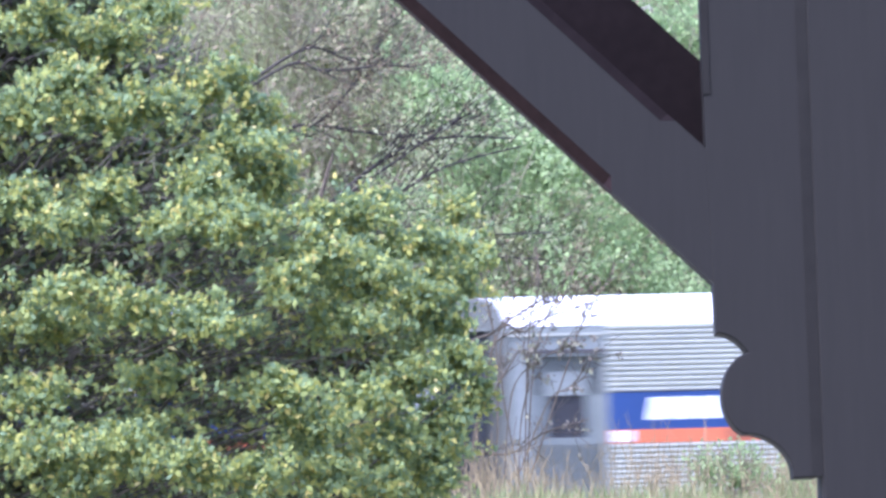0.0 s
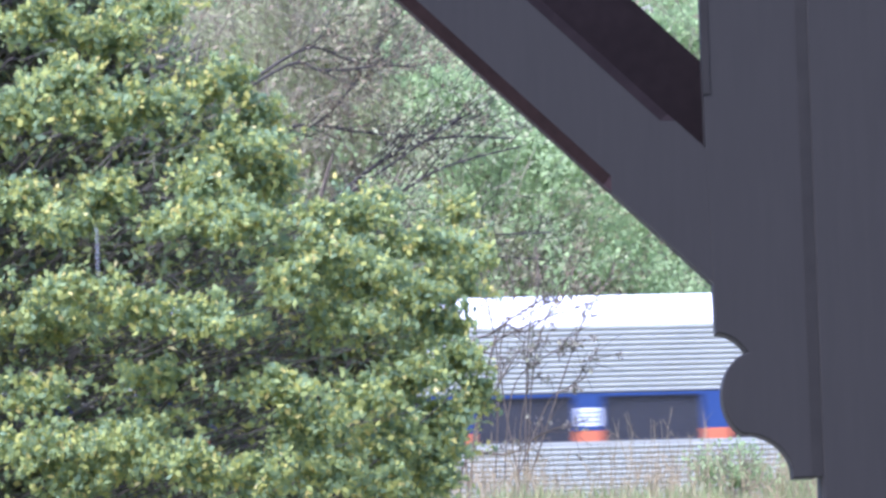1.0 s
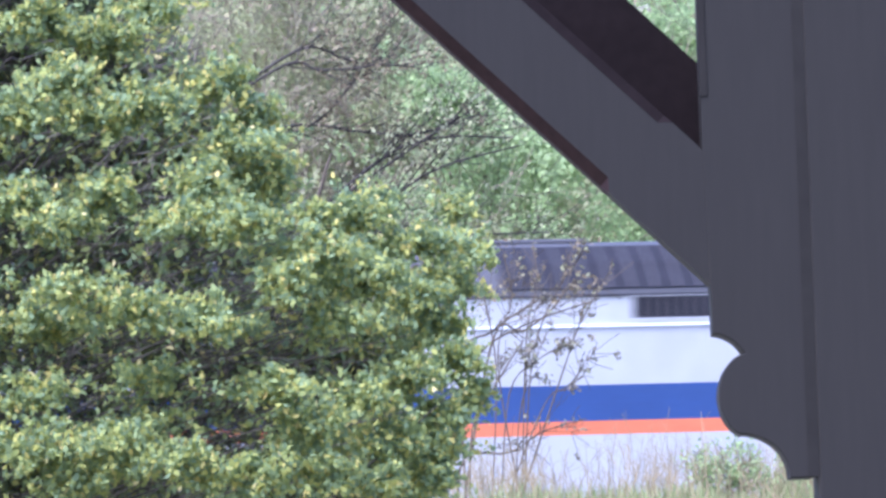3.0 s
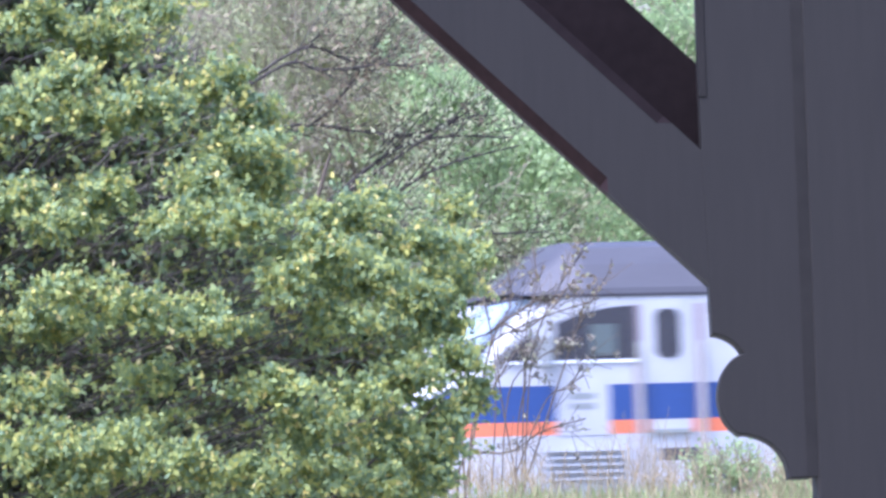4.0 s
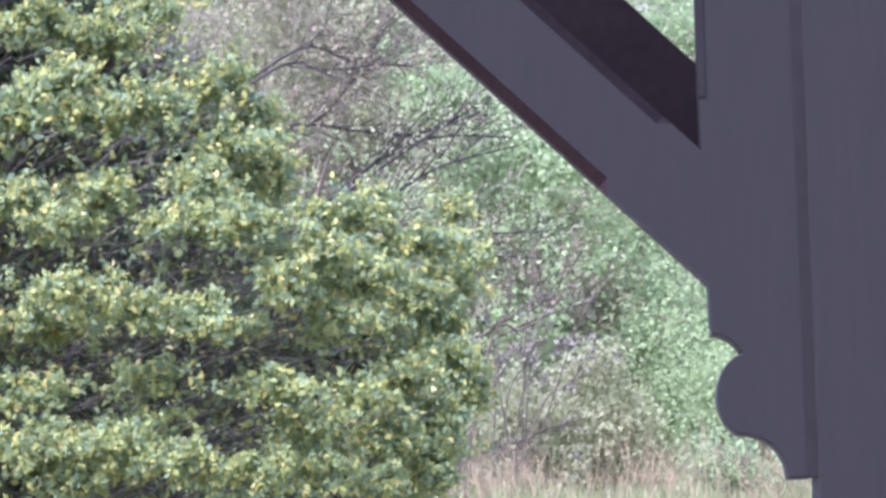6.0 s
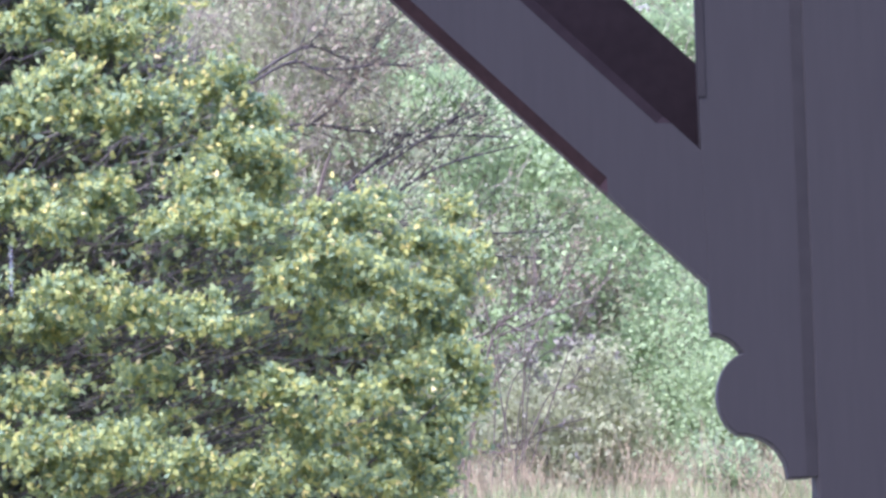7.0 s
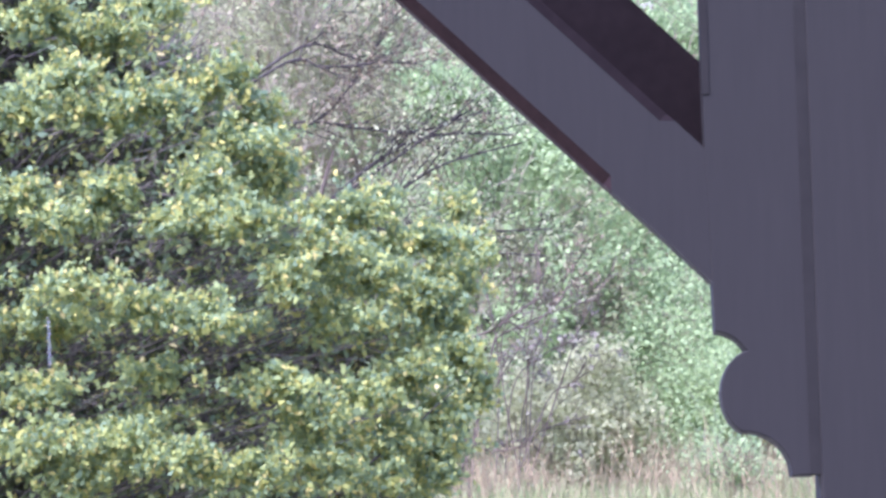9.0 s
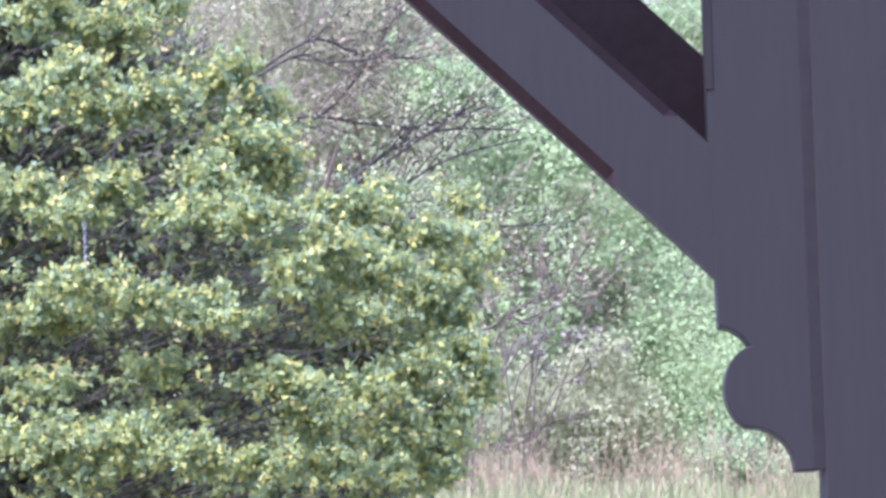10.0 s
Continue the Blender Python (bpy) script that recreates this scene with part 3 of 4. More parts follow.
# ------------------------------------------------------------------ shrubs and grass before the track
def make_twiggy_shrub(x, y, seed, height, lean, label, leaf=LEAF_RED, per_tip=1, bark=TWIG, stems=7, name="twiggy_shrub", size=0.07, clump=0.03):
    rng = np.random.default_rng(seed)
    top = new(name)
    tagged(top, label, "shrub")
    top.matrix_basis = Matrix.Translation((x, y, ground_height(x, y) - 0.03))
    tips = []
    for k in range(stems):
        s = Shape()
        d = (lean + rng.normal(0, 0.35), rng.normal(0, 0.35), 1.1)
        grow(rng, s, rng.normal(0, 0.12, 3) * np.array([1, 1, 0]), d, height * rng.uniform(0.45, 0.62), 0.015, 2, tips, 0.22, 0.05, (2, 4), 0, 4, 0.0045)
        part("stem", s, bark, top)
    tips = np.array(tips)
    pick = tips[rng.uniform(size=len(tips)) < 0.3]
    c = np.repeat(pick, max(1, per_tip), axis=0)
    c = c + rng.normal(0, clump, c.shape)
    a, w = leaves_at(rng, c, size, 0.0)
    part("leaves", quads_mesh("leaves", c, a, w, [leaf]), [leaf], top)
    return top




def make_arching_shrub(x, y, seed, stems, label, leaf, bark, cluster, share, thick=0.011):
    """Long bowed stems with short side twigs; leaves only in small clusters near the ends."""
    rng = np.random.default_rng(seed)
    top = new("arching_shrub")
    tagged(top, label, "shrub")
    gz = ground_height(x, y) - 0.03
    top.matrix_basis = Matrix.Translation((x, y, gz))
    ends = []
    for stem in stems:
        s, tips = Shape(), []
        far = rng.normal(0, 0.3)
        line = curved([(rng.normal(0, 0.08), 0, 0)] + [(a - x, far * k / len(stem), b - gz) for k, (a, b) in enumerate(stem)])
        radii = list(np.linspace(thick, 0.0065, len(line)))
        s.tube([tuple(p) for p in line], radii, 0, 4)
        for k in range(7, len(line) - 1):
            if rng.uniform() < 0.75:
                d = (line[k + 1] - line[k - 1]).normalized() + Vector((rng.normal(0, 0.4), rng.normal(0, 0.4), rng.normal(0.15, 0.4)))
                grow(rng, s, line[k], d, rng.uniform(0.15, 0.5), radii[k] * 0.6, 1, tips, 0.16, 0.04, (1, 3), 0, 3, 0.0035)
        part("stem", s, bark, top)
        ends += tips + [tuple(line[-1])] * 2
    ends = np.array(ends)
    pick = ends[rng.uniform(size=len(ends)) < share]
    c = np.repeat(pick, cluster, axis=0)
    c = c + rng.normal(0, 0.03, c.shape)
    a, w = leaves_at(rng, c, 0.06, 0.0)
    part("leaves", quads_mesh("leaves", c, a, w, [leaf]), [leaf], top)
    return top


make_arching_shrub(0.1, 87.3, 3, [[(0.06, 4.65), (0.35, 5.22), (0.88, 5.51), (1.6, 5.74)], [(0.14, 5.11), (0.47, 5.42), (0.77, 5.63), (1.04, 5.78)],
                                  [(0.47, 5.33), (0.79, 5.41), (1.09, 5.63), (1.24, 5.84)], [(0.13, 4.11), (0.6, 4.16), (0.96, 4.36), (1.4, 4.47)],
                                  [(0.23, 4.41), (0.45, 4.81), (0.67, 5.15), (0.79, 5.32)]], "bare dark shrub with arching twigs before the track", LEAF_DRY, TWIG_DARK, 4, 0.05, 0.016)
make_arching_shrub(0.5, 86.9, 4, [[(0.62, 4.75), (0.93, 5.09), (1.13, 5.19)], [(0.97, 4.62), (1.21, 4.78), (1.39, 4.91)], [(0.7, 4.4), (0.8, 4.9), (0.75, 5.25)]],
                   "thin shrub with withered grey-brown leaf clusters", LEAF_DRY, TWIG_DARK, 8, 0.2, 0.010)
make_arching_shrub(0.6, 88.1, 6, [[(0.52, 5.1), (0.69, 5.79), (0.62, 6.26)], [(0.87, 5.09), (1.13, 5.78), (1.49, 6.29)], [(0.82, 5.32), (0.95, 5.9), (0.94, 6.34)],
                                  [(1.22, 5.08), (1.41, 5.54), (1.69, 5.99)], [(0.5, 5.0), (0.42, 5.7), (0.35, 6.1)]], "upright thin shrub with rusty spring buds", LEAF_RED, TWIG_DARK, 4, 0.2, 0.010)
make_twiggy_shrub(2.85, 87.0, 8, 0.8, 0.0, "small bright green weedy bush in the grass", LEAF_BRIGHT, 8, BARK, 10, "weedy_bush", 0.06, 0.05)
make_twiggy_shrub(3.45, 87.4, 9, 0.6, 0.0, "small bright green weedy bush in the grass", LEAF_BRIGHT, 8, BARK, 10, "weedy_bush", 0.06, 0.05)


def make_grass():
    rng = np.random.default_rng(9)
    n = 95000
    x, y = rng.uniform(-6, 8, n), rng.uniform(80.5, 93, n)
    keep = [noise.noise((a * 0.9, b * 0.9, 2)) + rng.uniform(-0.5, 0.9) > 0 for a, b in zip(x, y)]
    x, y = x[keep], y[keep]
    z = np.array([ground_height(a, b) for a, b in zip(x, y)])
    n = len(x)
    patch = np.array([0.75 + 0.9 * noise.noise((a * 1.3, b * 0.8, 7)) for a, b in zip(x, y)])
    h = rng.uniform(0.12, 0.42, n) * np.clip(patch, 0.35, 1.5)
    along = np.stack([rng.normal(0, 0.38, n), rng.normal(0, 0.38, n), np.ones(n)], 1)
    along = unit(along) * (h / 2)[:, None]
    side = unit(np.stack([rng.normal(size=n), rng.normal(size=n), np.zeros(n)], 1)) * rng.uniform(0.003, 0.009, (n, 1))
    c = np.stack([x, y, z], 1) + along * 0.95
    ob = part("grass", quads_mesh("grass", c, along, side, [GRASS]), [GRASS])
    tagged(ob, "tall mixed green and dry grass on the bank", "grass", kind="stuff")
    s = Shape()
    for k in range(1900):
        a, b = rng.uniform(-1.5, 5), rng.uniform(84, 91)
        if noise.noise((a * 1.1, b * 0.6, 5)) + rng.uniform(-0.45, 0.6) < 0:
            continue
        p = Vector((a, b, ground_height(a, b)))
        q = p + Vector((rng.normal(0, 0.16), rng.normal(0, 0.16), rng.uniform(0.28, 0.78) * (1.35 if rng.uniform() < 0.12 else 1)))
        m = p.lerp(q, 0.55) + Vector((rng.normal(0, 0.04), 0, 0))
        s.tube([tuple(p), tuple(m), tuple(q)], [0.0036, 0.003, 0.002], 0, 3)
        for j in range(2):
            e = m.lerp(q, rng.uniform(0, 0.8))
            s.tube([tuple(e), tuple(e + Vector((rng.normal(0, 0.08), rng.normal(0, 0.05), rng.uniform(0.04, 0.14))))], [0.0024, 0.0016], 0, 3)
    ob = part("dry_stalks", s, TWIG)
    tagged(ob, "dry pinkish weed stalks standing in the grass", "dry stalks", kind="stuff")


make_grass()
# ------------------------------------------------------------------ canopy post with its scrolled bracket
def arc(cx, cz, rx, rz, a0, a1, n=10):
    return [(cx + rx * math.cos(radians(a0 + (a1 - a0) * k / n)), cz + rz * math.sin(radians(a0 + (a1 - a0) * k / n))) for k in range(n + 1)]


def make_post():
    """Square timber post; a board with a scrolled foot stands on it and a raking brace springs from the board."""
    top = new("canopy_post")
    tagged(top, "grey-purple painted timber canopy post with scrolled bracket, darkened for canopy shade", "post")
    top.matrix_basis = Matrix.Translation((0.6414, 15.0, 0))
    F = 1.977
    post = Shape()
    b = 0.006
    ring = [(0.0055 + b, -0.004), (0.25 - b, -0.004), (0.25, -0.004 + b), (0.25, 0.23 - b), (0.25 - b, 0.23), (0.0055 + b, 0.23), (0.0055, 0.23 - b), (0.0055, -0.004 + b)]
    n = len(ring)
    post.v = [(x, y, 0) for x, y in ring] + [(x, y, 3.4) for x, y in ring]
    post.f = [(k, (k + 1) % n, n + (k + 1) % n, n + k) for k in range(n)] + [tuple(range(n))[::-1], tuple(range(n, 2 * n))]
    post.m = [0] * len(post.f)
    part("post", post, PAINT, top)

    # scrolled board, 4.5 cm thick at its edge, 14 cm deep
    out = [(-0.005, F), (-0.045, F)]
    out += arc(-0.130, F + 0.005, 0.085, 0.076, 0, 88, 10)
    out += arc(-0.1065, F + 0.150, 0.0585, 0.0755, 250, 100, 16)
    out += arc(-0.176, F + 0.190, 0.066, 0.070, 32, 86, 6)
    out += [(-0.173, F + 0.342), (-0.178, F + 0.593), (-0.178, F + 1.4), (-0.005, F + 1.4)]
    board = Shape().prism_y(out, 0.0, 0.14)
    ob = part("bracket_board", board, PAINT, top, "board with scrolled foot")
    bevel_edges(ob, 0.002)

    # the soft shade along the joint is painted as a slightly darker strip
    part("joint_strip", Shape().box(-0.012, 0.008, -0.0016, 0.12, F + 0.002, F + 1.39), GROOVE, top, "joint strip with painted shade")

    part("board_chamfer", Shape().box(-0.1795, -0.166, -0.002, 0.03, F + 0.682, F + 1.39), GROOVE, top, "darker stopped chamfer")

    # raking brace with stopped chamfers on both edges
    dx, dz = -0.547, 0.531
    length = math.hypot(dx, dz)
    dx, dz = dx / length, dz / length
    nx, nz = dz, -dx                                   # up and outwards from the lower edge
    low = Vector((-0.173, 0, F + 0.342))
    d3, n3 = Vector((dx, 0, dz)), Vector((nx, 0, nz))
    deep, wide, c = 0.12, 0.172, 0.02
    def ring_at(t, ch):
        p = low + d3 * t
        yy = [(0.0, 0.004), (deep, 0.004), (deep, wide), (ch * 0.6, wide), (0.0, wide - ch * 0.9), (0.0, 0.004 + ch)]
        r = [p + n3 * w + Vector((0, y + 0.0015, 0)) for y, w in yy]
        if ch:
            r[0] = p + n3 * 0.004 + Vector((0, ch * 1.2 + 0.0015, 0))
        return [tuple(q) for q in r]
    s = Shape()
    # the full timber, then the two chamfer strips cut from its edges as darker faces
    rings = [ring_at(-0.22, 0), ring_at(0.245, 0), ring_at(0.265, c), ring_at(1.35, c)]
    rings[0] = [tuple(Vector(q)) for q in rings[0]]
    m = len(rings[0])
    for r in rings:
        s.v += r
    for k in range(len(rings) - 1):
        for j in range(m):
            s.f.append((k * m + j, k * m + (j + 1) % m, (k + 1) * m + (j + 1) % m, (k + 1) * m + j))
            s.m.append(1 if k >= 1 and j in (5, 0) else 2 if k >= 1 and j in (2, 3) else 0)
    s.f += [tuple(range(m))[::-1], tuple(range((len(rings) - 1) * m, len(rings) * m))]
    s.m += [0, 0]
    part("brace", s, [PAINT, PAINT_RED_BROWN, TIMBER_DARK], top)

    # second brace behind, set higher; its dark colour stands for shade under the roof
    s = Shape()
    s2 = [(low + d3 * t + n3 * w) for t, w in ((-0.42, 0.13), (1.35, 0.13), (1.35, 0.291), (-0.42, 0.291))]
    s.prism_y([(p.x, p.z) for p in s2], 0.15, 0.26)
    part("rear_brace", s, TIMBER_DARK, top, "rear brace with shade in its dark brown colour")
    return top


def bevel_edges(ob, width):
    bm = bmesh.new()
    bm.from_mesh(ob.data)
    bmesh.ops.bevel(bm, geom=[e for e in bm.edges if abs(e.verts[0].co.y - e.verts[1].co.y) < 1e-5 and e.verts[0].co.y < 0.01
                                   and min(v.co.z for v in e.verts) < 2.25 and min(v.co.x for v in e.verts) < -0.04],
                    offset=width, segments=1, affect="EDGES")
    bm.to_mesh(ob.data)
    bm.free()


make_post()
# ------------------------------------------------------------------ the train
HALF = 1.52                                            # half the width of the bodies


def ribs(z0, z1, pitch, y, depth=0.026):
    """The outline of a ribbed sheet between two heights."""
    n = max(1, round((z1 - z0) / pitch))
    p = (z1 - z0) / n
    out = []
    for k in range(n):
        z = z0 + k * p
        out += [(y, z), (y - depth * 0.2, z + p * 0.08), (y - depth, z + p * 0.25), (y - depth * 1.1, z + p * 0.5), (y - depth, z + p * 0.75), (y - depth * 0.2, z + p * 0.92)]
    return out + [(y, z1)]


def ribbed_panel(x0, x1, z0, z1, sign=-1, pitch=0.062):
    s = Shape()
    ring = ribs(z0, z1, pitch, -HALF + 0.012) + [(-HALF + 0.05, z1), (-HALF + 0.05, z0)]
    return s.prism_x([(y * -sign, z) for y, z in ring], x0, x1)


def bogie(name, x, parent, wheels=(-1.3, 1.3), r=0.42):
    s = Shape()
    for y in (-1.05, 1.05):
        s.box(x - 1.7, x + 1.7, y - 0.08, y + 0.08, 0.38, 0.62, 0, 0.03)
    s.box(x - 0.3, x + 0.3, -1.05, 1.05, 0.42, 0.95)
    b = part(name, s, UNDER, parent)
    for w in wheels:
        for y in (-0.76, 0.76):
            part("wheel", Shape().cylinder_y(x + w, r, r, y - 0.06, y + 0.06), RAIL, b)
    return b


def make_coach(vents):
    """Single-level coach of ribbed stainless steel; its trailing end is at x = 0."""
    L = 24.9
    top = new("passenger_coach")
    tagged(top, "ribbed stainless steel coach with blue and orange window band", "train coach", group="coaches of the train")
    # shell: roof and core
    roof_ring = [(-HALF, 3.62), (-1.47, 3.73), (-1.34, 3.85), (-1.10, 3.94), (-0.75, 4.0), (-0.35, 4.035), (0, 4.04), (0.35, 4.035),
                 (0.75, 4.0), (1.10, 3.94), (1.34, 3.85), (1.47, 3.73), (HALF, 3.62)]
    part("roof", Shape().prism_x(roof_ring, 0.05, L - 0.05), ROOF_WHITE, top, smooth=False)
    core = Shape().box(0.08, L - 0.08, -HALF + 0.06, HALF - 0.06, 0.98, 2.19)
    core.box(0.08, L - 0.08, -HALF + 0.06, HALF - 0.06, 2.78, 3.61)
    part("body", core, STEEL_DULL, top)
    inside = Shape()
    for k in range(22):
        x = 3.4 + k * 0.86
        for y in (-0.85, 0.85):
            inside.box(x, x + 0.12, y - 0.45, y + 0.45, 2.2, 2.52, 0, 0.03)
    inside.box(4.2, 22, -0.02, 0.02, 2.2, 2.4)
    part("seats", inside, SEAT, top)
    e0, e1 = 1.28, L - 1.32                            # where the end sections stop
    w0, w1 = 3.97, 21.51                            # where the windows start and stop
    pitch, pillar = (w1 - w0 + 0.35) / 11, 0.35
    for sign in (-1, 1):
        part("ribbed_side", ribbed_panel(e0, e1, 2.80, 3.62, sign), STEEL, top)
        part("ribbed_side", ribbed_panel(e0, e1, 1.0, 2.18, sign), STEEL, top)
        y0, y1 = sorted((sign * (HALF - 0.05), sign * (HALF + 0.004)))
        def band(x0, x1, up=BLUE, down=ORANGE):
            s = Shape().box(x0, x1, y0, y1, 2.345, 2.80, 0)
            s.box(x0, x1, y0, y1, 2.18, 2.344, 1)
            return part("band_panel", s, [up, down], top)
        band(e0, w0), band(w1, e1)
        s = Shape().box(w0, w1, y0, y1, 2.76, 2.80, 0)
        s.box(w0, w1, y0, y1, 2.18, 2.215, 1)
        part("window_rail", s, [BLUE, STEEL], top)
        for k in range(10):
            x = w0 + (k + 1) * pitch - pillar
            s = Shape().box(x, x + pillar, y0, y1, 2.345, 2.76, 0)
            s.box(x, x + pillar, y0, y1, 2.215, 2.344, 1)
            p = part("window_pillar", s, [BLUE, ORANGE], top)
            if k in (0, 2, 4, 6, 9):
                g = sign * (HALF + 0.008)
                t = Shape().box(x + 0.03, x + pillar - 0.03, min(g, g - sign * 0.01), max(g, g - sign * 0.01), 2.40, 2.62)
                part("notice", t, LOGO, p, "small white notice")
                for j in range(3):
                    g2 = sign * (HALF + 0.011)
                    part("notice_line", Shape().box(x + 0.07, x + pillar - 0.07, min(g2, g), max(g2, g), 2.44 + j * 0.055, 2.465 + j * 0.055), STEEL_DULL, p)
        for k in range(11):
            x = w0 + k * pitch
            g = sign * (HALF - 0.03)
            pane = part("window", Shape().box(x, x + pitch - pillar, min(g, g - sign * 0.012), max(g, g - sign * 0.012), 2.215, 2.76), GLASS, top, "dark tinted window")
            h = sign * (HALF - 0.012)
            fr = Shape()
            for (xa, xb, za, zb) in ((x, x + 0.03, 2.215, 2.76), (x + pitch - pillar - 0.03, x + pitch - pillar, 2.215, 2.76),
                                     (x + 0.03, x + pitch - pillar - 0.03, 2.73, 2.76), (x + 0.03, x + pitch - pillar - 0.03, 2.215, 2.245)):
                fr.box(xa, xb, min(h, g), max(h, g), za, zb)
            part("window_frame", fr, BLACK, pane)
        # plain white sign shapes on the trailing blue panel, and worn orange
        g0, g1 = sorted((sign * (HALF + 0.004), sign * (HALF + 0.009)))
        sg = Shape()
        for (xa, xb, lean) in ((1.75, 2.02, 0.06), (2.06, 2.34, 0.06), (2.38, 2.62, 0.06), (2.66, 2.92, 0.06)):
            sg.prism_y([(xa, 2.46), (xb, 2.46), (xb + lean, 2.73), (xa + lean, 2.73)], g0, g1)
        part("sign", sg, LOGO, top, "white slanted sign shapes")
        part("sign", Shape().box(3.72, 3.98, g0, g1, 2.42, 2.56), LOGO, top, "small white sign")
        for (xa, xb, mm) in ((1.3, 1.58, LOGO), (2.75, 3.12, RUST), (3.2, 3.42, LOGO), (3.46, 3.8, RUST)):
            part("worn_patch", Shape().box(xa, xb, g0, g1, 2.2, 2.33), mm, top, "worn and rusted paint")
        # end sections with doors
        for (a, b) in ((0.0, e0 - 0.003), (e1 + 0.003, L)):
            ya, yb = sorted((sign * (HALF - 0.06), sign * (HALF - 0.004)))
            d0, d1 = (a + 0.30, b - 0.05) if a == 0 else (a + 0.05, b - 0.36)
            s = Shape()
            s.box(a, d0, ya, yb, 1.0, 3.61), s.box(d1, b, ya, yb, 1.0, 3.61), s.box(d0, d1, ya, yb, 3.25, 3.61)
            part("end_panel", s, STEEL_DULL, top)
            ya, yb = sorted((sign * (HALF - 0.12), sign * (HALF - 0.06)))
            m0, m1 = (d0 + d1) / 2 - 0.25, (d0 + d1) / 2 + 0.25
            s = Shape()
            s.box(d0, m0, ya, yb, 1.0, 3.25), s.box(m1, d1, ya, yb, 1.0, 3.25), s.box(m0, m1, ya, yb, 1.0, 2.27), s.box(m0, m1, ya, yb, 3.07, 3.25)
            dr = part("door", s, SHADED_GREY, top, "grey sliding door")
            ring = [(m0, 2.33), (m0 + 0.06, 2.27), (m1 - 0.06, 2.27), (m1, 2.33), (m1, 3.01), (m1 - 0.06, 3.07), (m0 + 0.06, 3.07), (m0, 3.01)]
            part("door_window", Shape().prism_y(ring, sign * (HALF - 0.1), sign * (HALF - 0.085)), GLASS, dr)
            q = sign * (HALF + 0.02)
            part("door_gutter", Shape().box(d0 - 0.08, d1 + 0.04, min(q, sign * (HALF - 0.004)), max(q, sign * (HALF - 0.004)), 3.29, 3.33), UNDER, top)
            part("eave_strip", Shape().box(a, b, min(q, sign * (HALF - 0.004)), max(q, sign * (HALF - 0.004)), 3.50, 3.53), STEEL, top)
        # roof vents
        for x in vents:
            s = Shape()
            for j in range(4):
                s.box(x - 0.2, x + 0.2, min(sign * 1.36, sign * 1.512), max(sign * 1.36, sign * 1.512), 3.632 + j * 0.045, 3.651 + j * 0.045)
            vent = part("roof_vent", Shape().box(x - 0.24, x + 0.24, min(sign * 1.3, sign * 1.495), max(sign * 1.3, sign * 1.495), 3.61, 3.81, 0, 0.02), STEEL, top, "louvred roof vent")
            part("vent_slats", s, GRILLE, vent, "dark slats")
    # ends: bulkhead, canopy rim and rubber diaphragm
    arch = [(-HALF, 1.0), (-HALF, 3.54)] + [(y * 0.985, z - 0.012) for y, z in roof_ring[1:-1]] + [(HALF, 3.54), (HALF, 1.0)]
    for (xa, xb, tip) in ((-0.04, 0.05, -0.52), (L - 0.05, L + 0.04, L + 0.42)):
        part("end_wall", Shape().prism_x(arch, xa, xb), END_WALL, top, "dusty grey end wall")
        inner = [(-0.9, 1.0), (-0.9, 3.48), (-0.86, 3.55), (-0.4, 3.58), (0.4, 3.58), (0.86, 3.55), (0.9, 3.48), (0.9, 1.0)]
        d = part("diaphragm", Shape().prism_x(inner, min(xa, tip), max(xb, tip)), BLACK, top, "black rubber diaphragm")
        g = Shape()
        for k in range(4):
            x = xa + (tip - xa) * (k + 0.5) / 4
            g.prism_x([(y * 1.07, z * 1.008) for y, z in inner], x - 0.02, x + 0.02)
        part("bellows_rib", g, END_GREY, d)
        part("hood", Shape().prism_x([(-1.0, 3.6), (1.0, 3.6), (1.0, 3.635), (-1.0, 3.635)], min(xa, tip * 0.85 + xa * 0.15), max(xb, tip * 0.85 + xb * 0.15)), STEEL_DULL, d, "grey hood plate")
        mid = (xa + tip) / 2 + (tip - xa) * 0.2
        part("coupler", Shape().box(min(xa, mid + (tip - xa) * 0.6), max(xa, mid + (tip - xa) * 0.6), -0.15, 0.15, 0.78, 0.98, 0, 0.03), UNDER, top)
    s = Shape().box(0.3, L - 0.3, -1.3, 1.3, 0.86, 0.98)
    s.box(8.5, 16.5, -1.25, 1.25, 0.4, 0.88, 0, 0.05)
    part("underframe", s, UNDER, top)
    bogie("bogie", 3.6, top), bogie("bogie", L - 3.6, top)
    return top


NOSE_X = [-18.30, -18.66, -19.00, -19.37, -19.66, -19.97, -20.28, -20.53, -20.66]
NOSE_H = [3.98, 3.92, 3.58, 3.19, 3.08, 2.93, 2.68, 2.38, 2.12]
NOSE_W = [1.50, 1.50, 1.49, 1.46, 1.40, 1.29, 1.14, 0.98, 0.86]


